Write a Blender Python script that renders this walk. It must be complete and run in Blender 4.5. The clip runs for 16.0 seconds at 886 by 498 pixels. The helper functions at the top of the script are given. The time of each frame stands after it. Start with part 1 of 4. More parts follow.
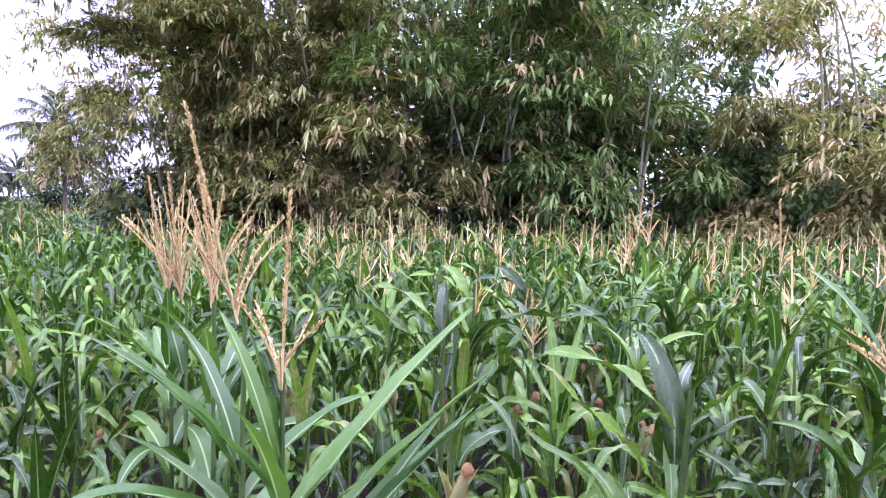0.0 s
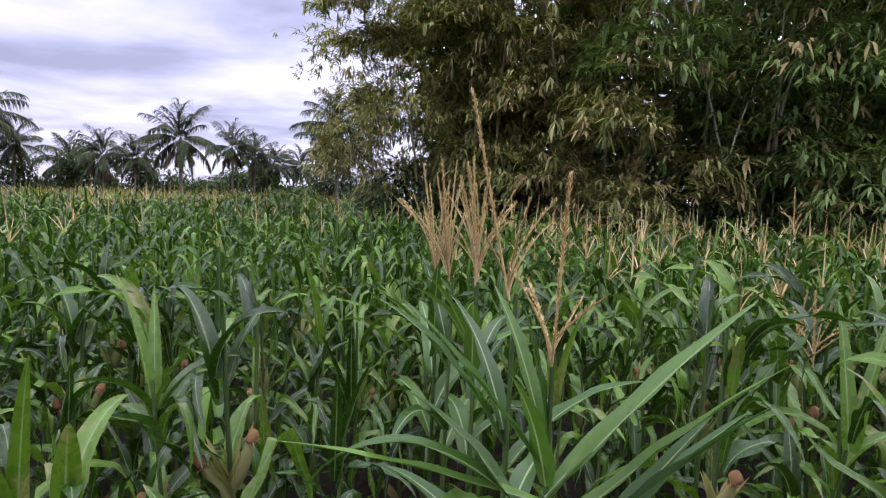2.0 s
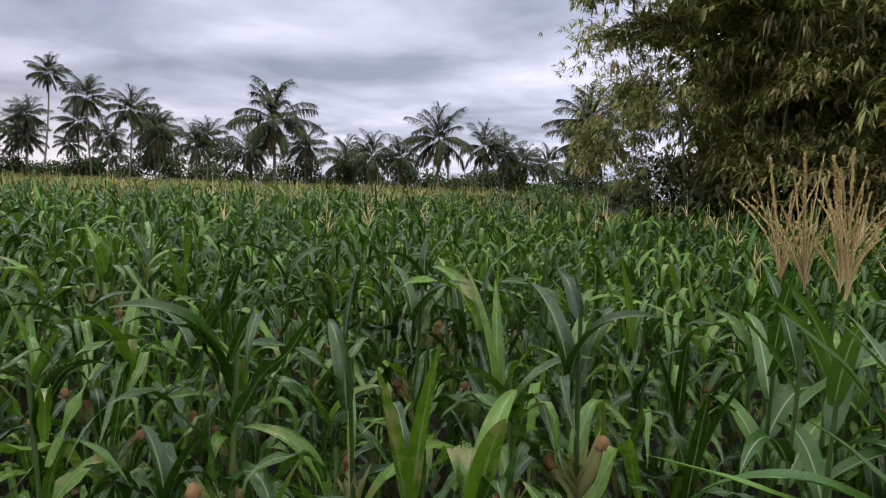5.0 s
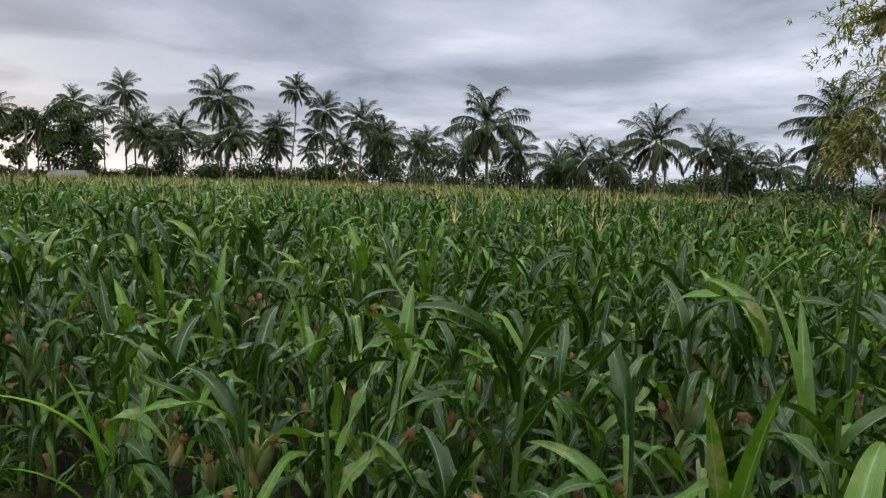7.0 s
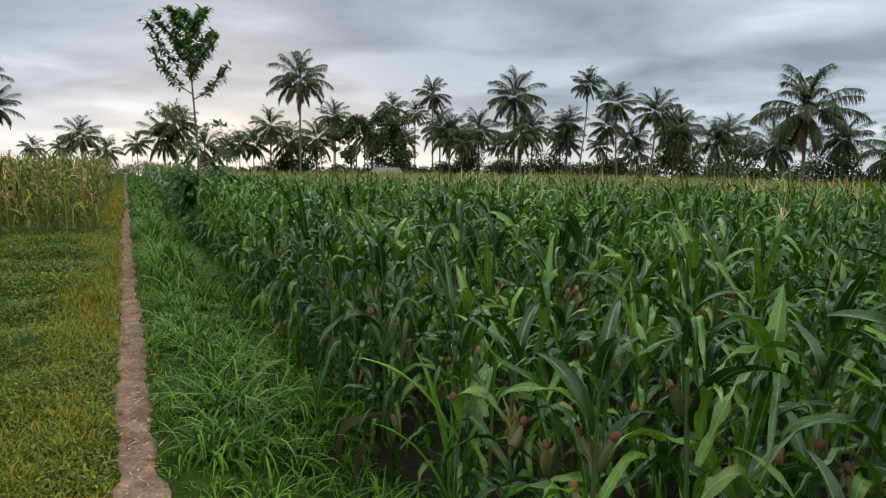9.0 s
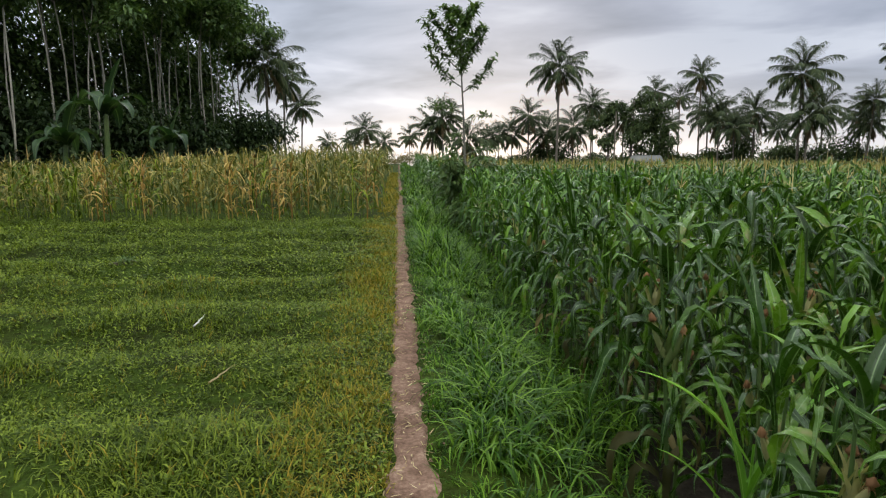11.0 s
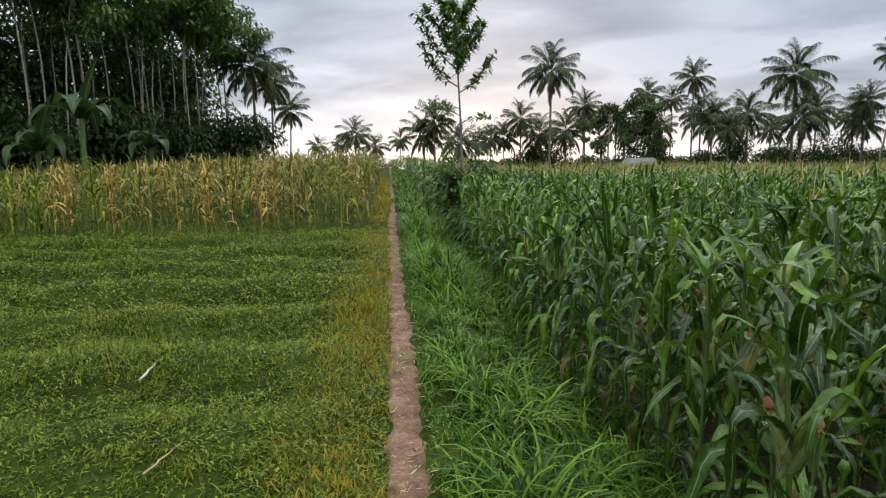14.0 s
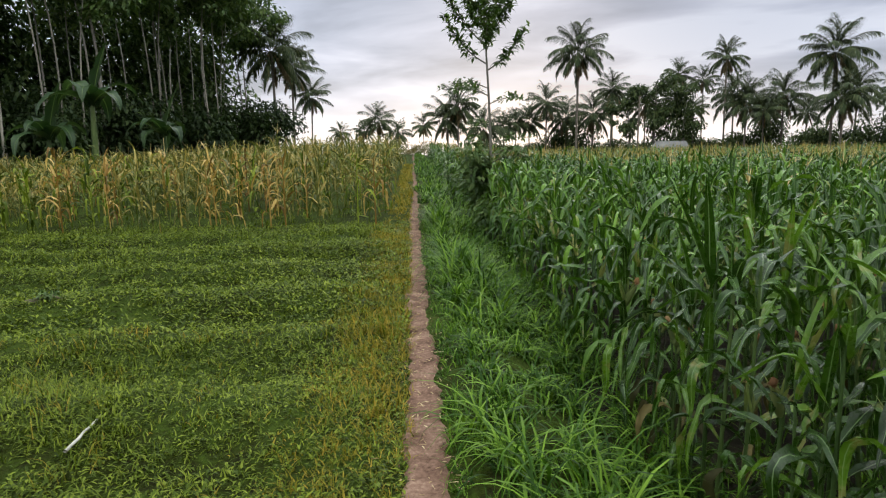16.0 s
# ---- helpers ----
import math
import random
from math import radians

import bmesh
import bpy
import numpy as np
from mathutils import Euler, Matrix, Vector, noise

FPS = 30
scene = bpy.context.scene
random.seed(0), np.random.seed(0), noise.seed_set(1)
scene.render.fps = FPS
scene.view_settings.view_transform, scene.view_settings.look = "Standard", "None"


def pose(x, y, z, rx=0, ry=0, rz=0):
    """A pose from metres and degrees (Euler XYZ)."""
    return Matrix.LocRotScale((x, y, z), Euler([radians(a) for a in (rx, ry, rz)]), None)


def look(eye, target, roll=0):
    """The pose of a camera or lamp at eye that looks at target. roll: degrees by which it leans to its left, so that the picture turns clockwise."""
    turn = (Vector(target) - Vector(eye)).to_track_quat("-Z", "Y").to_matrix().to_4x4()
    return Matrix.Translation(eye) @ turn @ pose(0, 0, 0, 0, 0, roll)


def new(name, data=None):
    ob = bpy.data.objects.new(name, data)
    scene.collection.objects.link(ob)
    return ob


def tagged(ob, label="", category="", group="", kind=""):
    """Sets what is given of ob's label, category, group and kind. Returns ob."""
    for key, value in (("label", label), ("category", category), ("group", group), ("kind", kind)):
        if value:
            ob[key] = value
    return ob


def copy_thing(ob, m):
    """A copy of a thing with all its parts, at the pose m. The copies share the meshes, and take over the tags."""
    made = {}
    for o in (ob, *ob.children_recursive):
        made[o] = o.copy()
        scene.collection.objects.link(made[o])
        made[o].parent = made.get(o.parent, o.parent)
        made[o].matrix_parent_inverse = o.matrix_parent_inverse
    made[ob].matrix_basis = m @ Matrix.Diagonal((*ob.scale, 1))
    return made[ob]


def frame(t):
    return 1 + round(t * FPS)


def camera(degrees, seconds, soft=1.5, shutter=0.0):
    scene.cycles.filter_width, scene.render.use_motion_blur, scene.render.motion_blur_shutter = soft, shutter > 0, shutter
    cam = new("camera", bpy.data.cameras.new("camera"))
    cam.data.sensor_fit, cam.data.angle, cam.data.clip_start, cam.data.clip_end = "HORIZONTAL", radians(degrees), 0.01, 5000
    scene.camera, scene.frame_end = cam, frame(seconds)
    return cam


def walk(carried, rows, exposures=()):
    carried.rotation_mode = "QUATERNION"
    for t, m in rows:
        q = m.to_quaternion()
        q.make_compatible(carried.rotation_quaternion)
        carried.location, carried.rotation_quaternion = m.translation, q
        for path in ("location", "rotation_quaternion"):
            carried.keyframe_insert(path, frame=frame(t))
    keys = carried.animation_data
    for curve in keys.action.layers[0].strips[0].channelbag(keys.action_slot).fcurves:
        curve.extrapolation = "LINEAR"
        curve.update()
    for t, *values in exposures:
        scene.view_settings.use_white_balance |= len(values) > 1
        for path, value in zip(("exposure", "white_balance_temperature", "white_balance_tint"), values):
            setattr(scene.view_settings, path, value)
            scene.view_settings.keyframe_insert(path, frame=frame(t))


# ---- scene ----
# camera and walk: a slow turn from the bamboo to the footpath, then a walk along it
LENS = 69.08
cam = camera(LENS, 16.0, 1.2)


def stand(x, y, z, yaw, pitch, roll):
    a, p = radians(yaw), radians(pitch)
    return look((x, y, z), (x + math.sin(a) * math.cos(p), y + math.cos(a) * math.cos(p), z + math.sin(p)), roll)


PATH = [
    (0, 0.114, -0, 1.654, 111.35, -4.62, 1.31),
    (0.5, 0.121, 0.023, 1.655, 107.26, -5.02, 1.25),
    (1, 0.137, 0.057, 1.643, 101.62, -5.22, 1.18),
    (1.5, 0.156, 0.086, 1.633, 97.55, -5.54, 1.89),
    (2, 0.117, 0.105, 1.62, 90.63, -5.8, 2.01),
    (2.5, 0.089, 0.102, 1.61, 83.29, -6.41, 1.76),
    (3, 0.078, 0.095, 1.622, 79.97, -5.65, 0.87),
    (3.5, 0.095, 0.187, 1.602, 77.09, -5.7, 1.14),
    (3.7, 0.064, 0.235, 1.606, 76.23, -5.65, 1.45),
    (5.8, 0.208, 0.619, 1.595, 63.36, -7.11, 1.74),
    (6, 0.205, 0.645, 1.594, 61.51, -7.01, 1.73),
    (6.5, 0.183, 0.709, 1.587, 55.93, -6.88, 1.78),
    (7, 0.17, 0.781, 1.577, 51.23, -6.87, 1.83),
    (7.5, 0.137, 0.812, 1.581, 45.98, -7.45, 2.31),
    (8, 0.109, 0.843, 1.582, 41.95, -6.87, 1.99),
    (8.5, 0.073, 0.895, 1.57, 36.04, -7.45, 0.94),
    (9, 0.025, 0.968, 1.557, 26.18, -7.93, 0.8),
    (9.5, -0.016, 1.047, 1.567, 13.72, -7.18, 0.34),
    (10, -0.028, 1.148, 1.555, 9.54, -8.14, 0.78),
    (10.2, -0.035, 1.174, 1.546, 7.84, -9.33, 0.6),
    (12.3, -0.01, 1.564, 1.584, 2.07, -8.35, -0.53),
    (12.5, -0.003, 1.641, 1.586, 1.75, -9.48, -0.57),
    (13, -0.036, 1.886, 1.575, 4.56, -10.5, 0.19),
    (13.5, -0.09, 2.095, 1.592, 6.9, -9.38, 0.41),
    (14, -0.067, 2.344, 1.583, 4.63, -8.77, -0.49),
    (14.5, -0.01, 2.599, 1.585, 3.14, -9.99, -1.12),
    (15, -0.032, 2.913, 1.568, 2.69, -9.5, -1.63),
    (15.5, -0.061, 3.24, 1.567, 3.89, -11.03, -2.04),
    (16, -0.026, 3.611, 1.561, 2.46, -9.99, -1.12),
]
walk(cam, [(t, stand(*row)) for t, *row in PATH],
     exposures=[(0.0, 1.32, 5300, 54), (0.5, 1.14, 5350, 52), (1.0, 0.78, 5500, 45), (1.5, 0.34, 5700, 39), (2.5, -0.06, 5900, 32), (3.7, -0.22, 6050, 26), (7.0, -0.45, 6250, 13),
                (9.0, -0.5, 6200, 9), (10.2, -0.46, 6200, 10), (12.5, -0.28, 6250, 13), (16.0, -0.26, 6250, 13)])

# ---- world and sun: broken overcast at dusk, brightest low down over the palms ----
SUN_AZ, SUN_EL = 9.0, 9.0
world = bpy.data.worlds.new("world")
scene.world = world
world.use_nodes = True
wt = world.node_tree
wt.nodes.clear()


def link_node(tree, kind, inputs=(), **props):
    """A node with its inputs set to values or linked to sockets."""
    n = tree.nodes.new(kind)
    if "operation" in props:
        n.operation = props["operation"]
    if "use_clamp" in props:
        n.use_clamp = props["use_clamp"]
    if "data_type" in props:
        n.data_type, n.blend_type = props["data_type"], props["blend_type"]
    if "interpolation_type" in props:
        n.interpolation_type = props["interpolation_type"]
    if "sky_type" in props:
        n.sky_type, n.sun_disc = props["sky_type"], props["sun_disc"]
        n.sun_elevation, n.sun_rotation = props["sun_elevation"], props["sun_rotation"]
    for k, v in (inputs.items() if isinstance(inputs, dict) else inputs):
        if isinstance(v, bpy.types.NodeSocket):
            tree.links.new(v, n.inputs[k])
        else:
            n.inputs[k].default_value = v
    return n


def ramp(tree, fac, stops):
    n = link_node(tree, "ShaderNodeValToRGB", {0: fac})
    el = n.color_ramp.elements
    while len(el) < len(stops):
        el.new(0.5)
    for e, (p, c) in zip(el, stops):
        e.position, e.color = p, (*c, 1) if len(c) == 3 else c
    return n.outputs[0]


def mathn(tree, op, a, b=0.0, c=0.0, clamp=False):
    return link_node(tree, "ShaderNodeMath", {0: a, 1: b, 2: c}, operation=op, use_clamp=clamp).outputs[0]


def mixc(tree, fac, a, b, mode="MIX"):
    n = link_node(tree, "ShaderNodeMix", {0: fac, 6: a, 7: b}, data_type="RGBA", blend_type=mode)
    return n.outputs[2]


def build_world():
    t = wt
    d = link_node(t, "ShaderNodeTexCoord").outputs["Generated"]
    xyz = link_node(t, "ShaderNodeSeparateXYZ", {0: d}).outputs
    z = mathn(t, "MAXIMUM", xyz[2], 0.0)
    zz = mathn(t, "ADD", z, 0.10)
    flat = link_node(t, "ShaderNodeCombineXYZ", {0: mathn(t, "DIVIDE", xyz[0], zz), 1: mathn(t, "DIVIDE", xyz[1], zz), 2: 0.3}).outputs[0]
    n1 = link_node(t, "ShaderNodeTexNoise", {"Vector": flat, "Scale": 0.8, "Detail": 5.0, "Roughness": 0.5, "Distortion": 0.3}).outputs[0]
    n2 = link_node(t, "ShaderNodeTexNoise", {"Vector": flat, "Scale": 0.22, "Detail": 2.0, "Roughness": 0.5}).outputs[0]
    cl = mathn(t, "ADD", mathn(t, "MULTIPLY", n1, 0.6), mathn(t, "MULTIPLY", n2, 0.4))
    cloud = ramp(t, cl, [(0.38, (0.54, 0.60, 0.70)), (0.46, (0.87, 0.94, 1.07)), (0.53, (1.16, 1.21, 1.34)), (0.60, (1.6, 1.64, 1.72))])
    # glow towards the low sun
    s = (math.sin(radians(SUN_AZ)) * math.cos(radians(SUN_EL)), math.cos(radians(SUN_AZ)) * math.cos(radians(SUN_EL)), math.sin(radians(SUN_EL)))
    dot = link_node(t, "ShaderNodeVectorMath", {0: d, 1: s}, operation="DOT_PRODUCT").outputs["Value"]
    wide = mathn(t, "POWER", mathn(t, "MAXIMUM", dot, 0.0), 2.5)
    low = mathn(t, "POWER", mathn(t, "SUBTRACT", 1.0, z, clamp=True), 22.0)
    warm = mathn(t, "MULTIPLY", low, wide)
    cloud = mixc(t, mathn(t, "MULTIPLY", wide, 0.75), cloud, mixc(t, 1.0, cloud, (0.74, 0.755, 0.775, 1), "MULTIPLY"))
    # a broad bank of grey cloud over the grove
    bank = (math.sin(radians(27)) * math.cos(radians(11)), math.cos(radians(27)) * math.cos(radians(11)), math.sin(radians(11)))
    near_bank = mathn(t, "POWER", mathn(t, "MAXIMUM", link_node(t, "ShaderNodeVectorMath", {0: d, 1: bank}, operation="DOT_PRODUCT").outputs["Value"], 0.0), 12.0)
    cloud = mixc(t, mathn(t, "MULTIPLY", near_bank, 0.85), cloud, mixc(t, 1.0, cloud, (0.55, 0.575, 0.62, 1), "MULTIPLY"))
    cloud = mixc(t, mathn(t, "MULTIPLY", warm, 0.9), cloud, (1.7, 1.62, 1.52, 1))
    # overcast sky grows brighter overhead
    up = mathn(t, "MULTIPLY_ADD", link_node(t, "ShaderNodeMapRange", {0: z, 1: 0.24, 2: 0.85, 3: 0.0, 4: 1.0}, interpolation_type="SMOOTHSTEP").outputs[0], 2.6, 1.0)
    cloud = mixc(t, 1.0, cloud, link_node(t, "ShaderNodeCombineXYZ", {0: mathn(t, "MULTIPLY_ADD", up, 0.97, 0.03), 1: up, 2: mathn(t, "MULTIPLY_ADD", up, 0.75, 0.25)}).outputs[0], "MULTIPLY")
    sky = link_node(t, "ShaderNodeTexSky", sky_type="NISHITA", sun_disc=False, sun_elevation=radians(SUN_EL), sun_rotation=radians(SUN_AZ)).outputs[0]
    sky = mixc(t, 1.0, sky, (0.05, 0.05, 0.05, 1), "MULTIPLY")
    both = mixc(t, 0.88, sky, cloud)
    bg = link_node(t, "ShaderNodeBackground", {0: both, 1: 1.0})
    out = link_node(t, "ShaderNodeOutputWorld", {0: bg.outputs[0]})


build_world()
sun = new("sun", bpy.data.lights.new("sun", "SUN"))
sun.data.energy, sun.data.angle, sun.data.color = 0.7, radians(25), (1.0, 0.95, 0.88)
sun.matrix_world = look((0, 0, 0), (-math.sin(radians(SUN_AZ)), -math.cos(radians(SUN_AZ)), -math.tan(radians(SUN_EL + 20))))

# ---- materials ----


def material(name):
    m = bpy.data.materials.new(name)
    m.use_nodes = True
    m.node_tree.nodes.clear()
    return m, m.node_tree


def leaf_material(name, dark, mid, light, rough=0.42, through_light=0.28, rib=None, per_object=False, spots=None, spot_amount=0.0, bump=0.25, spec=0.3):
    """Foliage: hue varies leaf by leaf and along each leaf; pale midrib and fine veins where rib is given."""
    m, t = material(name)
    if per_object:
        rnd = link_node(t, "ShaderNodeObjectInfo").outputs["Random"]
    else:
        rnd = link_node(t, "ShaderNodeNewGeometry").outputs["Random Per Island"]
    tc = link_node(t, "ShaderNodeTexCoord")
    pos = link_node(t, "ShaderNodeNewGeometry").outputs["Position"]
    big = link_node(t, "ShaderNodeTexNoise", {"Vector": pos, "Scale": 0.9, "Detail": 2.0}).outputs[0]
    fine = link_node(t, "ShaderNodeTexNoise", {"Vector": pos, "Scale": 24.0, "Detail": 3.0}).outputs[0]
    k = mathn(t, "ADD", mathn(t, "MULTIPLY", rnd, 0.55), mathn(t, "ADD", mathn(t, "MULTIPLY", big, 0.3), mathn(t, "MULTIPLY", fine, 0.2)))
    col = ramp(t, k, [(0.18, dark), (0.5, mid), (0.85, light)])
    if spots:
        s = link_node(t, "ShaderNodeTexNoise", {"Vector": pos, "Scale": 9.0, "Detail": 4.0, "Roughness": 0.6}).outputs[0]
        s2 = mathn(t, "ADD", s, mathn(t, "MULTIPLY", rnd, 0.35))
        f = link_node(t, "ShaderNodeMapRange", {0: s2, 1: 0.92 - spot_amount, 2: 1.0 - spot_amount * 0.9, 3: 0.0, 4: 1.0}).outputs[0]
        col = mixc(t, f, col, (*spots, 1))
    height = fine
    if rib:
        uv = link_node(t, "ShaderNodeSeparateXYZ", {0: tc.outputs["UV"]}).outputs
        off = mathn(t, "ABSOLUTE", mathn(t, "SUBTRACT", uv[0], 0.5))
        vein = mathn(t, "SINE", mathn(t, "MULTIPLY", uv[0], 130.0))
        r = link_node(t, "ShaderNodeMapRange", {0: off, 1: 0.02, 2: 0.06, 3: 0.62, 4: 0.0}).outputs[0]
        col = mixc(t, mathn(t, "MULTIPLY_ADD", vein, 0.05, 0.05), col, (*light, 1))
        col = mixc(t, r, col, (*rib, 1))
        height = mathn(t, "ADD", mathn(t, "MULTIPLY", vein, 0.35), mathn(t, "ADD", fine, r))
    bp = link_node(t, "ShaderNodeBump", {"Height": height, "Strength": bump, "Distance": 0.004}).outputs[0]
    rr = mathn(t, "MULTIPLY_ADD", fine, 0.25, rough - 0.12)
    pr = link_node(t, "ShaderNodeBsdfPrincipled", {"Base Color": col, "Roughness": rr, "Normal": bp, "Specular IOR Level": spec})
    tr = link_node(t, "ShaderNodeBsdfTranslucent", {0: mixc(t, 1.0, col, (1.25, 1.35, 0.7, 1), "MULTIPLY")})
    mx = link_node(t, "ShaderNodeMixShader", {0: through_light, 1: pr.outputs[0], 2: tr.outputs[0]})
    link_node(t, "ShaderNodeOutputMaterial", {0: mx.outputs[0]})
    return m


def rough_material(name, stops, scale=4.0, fine_scale=60.0, rough=0.85, bump=0.6, dist=0.01, stretch=(1, 1, 1), per_object=False, spec=0.3):
    """Bark, soil, roof and the like: colour and relief at two scales."""
    m, t = material(name)
    pos = link_node(t, "ShaderNodeTexCoord").outputs["Object"]
    pos = link_node(t, "ShaderNodeMapping", {0: pos, 3: stretch}).outputs[0]
    a = link_node(t, "ShaderNodeTexNoise", {"Vector": pos, "Scale": scale, "Detail": 5.0, "Roughness": 0.6}).outputs[0]
    b = link_node(t, "ShaderNodeTexNoise", {"Vector": pos, "Scale": fine_scale, "Detail": 4.0, "Roughness": 0.65}).outputs[0]
    k = mathn(t, "ADD", mathn(t, "MULTIPLY", a, 0.6), mathn(t, "MULTIPLY", b, 0.4))
    if per_object:
        k = mathn(t, "ADD", k, mathn(t, "MULTIPLY_ADD", link_node(t, "ShaderNodeObjectInfo").outputs["Random"], 0.2, -0.1))
    n = len(stops)
    col = ramp(t, k, [(0.32 + 0.36 * i / max(n - 1, 1), c) for i, c in enumerate(stops)])
    bp = link_node(t, "ShaderNodeBump", {"Height": k, "Strength": bump, "Distance": dist}).outputs[0]
    pr = link_node(t, "ShaderNodeBsdfPrincipled", {"Base Color": col, "Roughness": rough, "Normal": bp, "Specular IOR Level": spec})
    link_node(t, "ShaderNodeOutputMaterial", {0: pr.outputs[0]})
    return m


CORN = dict(dark=(0.004, 0.016, 0.001), mid=(0.020, 0.062, 0.003), light=(0.12, 0.235, 0.014))
CORN_NEAR = dict(dark=(0.003, 0.011, 0.001), mid=(0.017, 0.052, 0.003), light=(0.12, 0.225, 0.016))
M_corn = leaf_material("corn_leaf", **CORN_NEAR, rough=0.27, through_light=0.18, spec=0.45, rib=(0.24, 0.33, 0.15), per_object=True, spots=(0.20, 0.19, 0.06), spot_amount=0.05)
M_corn_far = leaf_material("corn_leaf_field", **CORN, rough=0.32, through_light=0.17, spec=0.34, rib=(0.16, 0.24, 0.06), spots=(0.22, 0.20, 0.07), spot_amount=0.06)
M_stalk = rough_material("corn_stalk", [(0.022, 0.045, 0.010), (0.05, 0.085, 0.020), (0.10, 0.13, 0.04)], scale=6, fine_scale=90, rough=0.5, bump=0.2, stretch=(1, 1, 0.15), per_object=True)
M_tassel = leaf_material("corn_tassel", (0.27, 0.165, 0.07), (0.50, 0.355, 0.17), (0.68, 0.54, 0.30), rough=0.7, through_light=0.2)
M_tassel_green = leaf_material("green_tassel", (0.16, 0.13, 0.04), (0.29, 0.22, 0.07), (0.42, 0.33, 0.12), rough=0.7, through_light=0.2)
M_husk = leaf_material("corn_husk", (0.08, 0.12, 0.03), (0.15, 0.18, 0.055), (0.32, 0.28, 0.12), rough=0.55, per_object=True)
M_silk = leaf_material("corn_silk", (0.10, 0.045, 0.018), (0.22, 0.105, 0.045), (0.36, 0.21, 0.095), rough=0.7, per_object=True)
M_dry = leaf_material("dry_corn_leaf", (0.018, 0.040, 0.005), (0.075, 0.090, 0.014), (0.36, 0.26, 0.07), rough=0.6, through_light=0.18, rib=(0.42, 0.38, 0.18), spec=0.2)
M_straw = leaf_material("withered_straw_leaf", (0.05, 0.032, 0.010), (0.24, 0.135, 0.030), (0.58, 0.40, 0.14), rough=0.6, through_light=0.22, spec=0.2)
M_grass = leaf_material("long_grass", (0.006, 0.020, 0.002), (0.036, 0.090, 0.005), (0.17, 0.28, 0.028), rough=0.5, through_light=0.25, spec=0.12)
M_fresh = leaf_material("fresh_young_leaf", (0.07, 0.17, 0.012), (0.12, 0.27, 0.02), (0.22, 0.40, 0.045), rough=0.42, through_light=0.3, rib=(0.35, 0.5, 0.15), per_object=True)
M_tall = leaf_material("tall_corn_leaf", (0.014, 0.050, 0.005), (0.038, 0.098, 0.010), (0.11, 0.21, 0.030), rough=0.32, through_light=0.2, rib=(0.40, 0.50, 0.26), per_object=True, spec=0.46)
M_wither = leaf_material("withered_corn_leaf", (0.022, 0.024, 0.006), (0.065, 0.055, 0.018), (0.17, 0.13, 0.05), rough=0.65, through_light=0.15, per_object=True, spec=0.15)
M_lawn = leaf_material("lawn_grass", (0.014, 0.026, 0.003), (0.072, 0.104, 0.007), (0.22, 0.26, 0.030), rough=0.5, through_light=0.2, spec=0.12)
M_yellow = leaf_material("yellowing_grass", (0.055, 0.070, 0.006), (0.16, 0.145, 0.012), (0.36, 0.24, 0.036), rough=0.6, through_light=0.25, spec=0.12)
M_bamboo = leaf_material("bamboo_leaf", (0.040, 0.056, 0.014), (0.175, 0.195, 0.055), (0.50, 0.48, 0.19), rough=0.5, through_light=0.32)
M_bamboo_green = leaf_material("green_bamboo_leaf", (0.034, 0.062, 0.016), (0.11, 0.175, 0.045), (0.32, 0.42, 0.14), rough=0.45, through_light=0.32)
M_bamboo_dry = leaf_material("dry_bamboo_leaf", (0.15, 0.115, 0.05), (0.30, 0.23, 0.10), (0.48, 0.39, 0.19), rough=0.6, through_light=0.25)
M_culm = rough_material("bamboo_culm", [(0.12, 0.13, 0.06), (0.24, 0.23, 0.13), (0.42, 0.38, 0.27)], scale=1.2, fine_scale=30, rough=0.5, bump=0.3, per_object=True)
M_bare = rough_material("bleached_culm", [(0.28, 0.26, 0.19), (0.46, 0.43, 0.34), (0.62, 0.59, 0.50)], scale=1.5, fine_scale=26, rough=0.55, bump=0.3, per_object=True)
# frond greens lifted towards grey, distance haze mixed into the colour
M_palm = leaf_material("hazed_palm_frond", (0.020, 0.034, 0.013), (0.045, 0.066, 0.024), (0.12, 0.135, 0.055), rough=0.5, through_light=0.15, spec=0.2)
M_palm_dry = leaf_material("dead_frond", (0.07, 0.05, 0.025), (0.14, 0.10, 0.05), (0.24, 0.18, 0.09), rough=0.7)
M_palm_trunk = rough_material("palm_trunk", [(0.06, 0.05, 0.04), (0.13, 0.11, 0.085), (0.22, 0.19, 0.155)], scale=2.0, fine_scale=25, stretch=(0.4, 0.4, 3), per_object=True)
M_tree = leaf_material("tree_leaf", (0.026, 0.052, 0.014), (0.062, 0.108, 0.030), (0.16, 0.22, 0.065), rough=0.5)
# tree leaf again at under half the brightness: shade put into the colour
M_shaded_tree = leaf_material("shaded_tree_leaf", (0.010, 0.020, 0.007), (0.024, 0.042, 0.014), (0.06, 0.085, 0.028), rough=0.5, spec=0.2)
# far grove foliage, also with the haze of distance in its colour
M_far = leaf_material("hazed_grove_leaf", (0.018, 0.030, 0.012), (0.046, 0.070, 0.024), (0.12, 0.15, 0.055), rough=0.55, spec=0.15)
M_bark = rough_material("pale_bark", [(0.10, 0.09, 0.075), (0.20, 0.18, 0.15), (0.34, 0.31, 0.265)], scale=1.5, fine_scale=22, stretch=(1, 1, 0.35), per_object=True)
M_shrub = leaf_material("shrub_leaf", (0.035, 0.065, 0.020), (0.075, 0.125, 0.035), (0.15, 0.20, 0.065), rough=0.5)
M_vine = leaf_material("withered_vine_leaf", (0.08, 0.075, 0.025), (0.17, 0.14, 0.05), (0.30, 0.24, 0.10), rough=0.6)
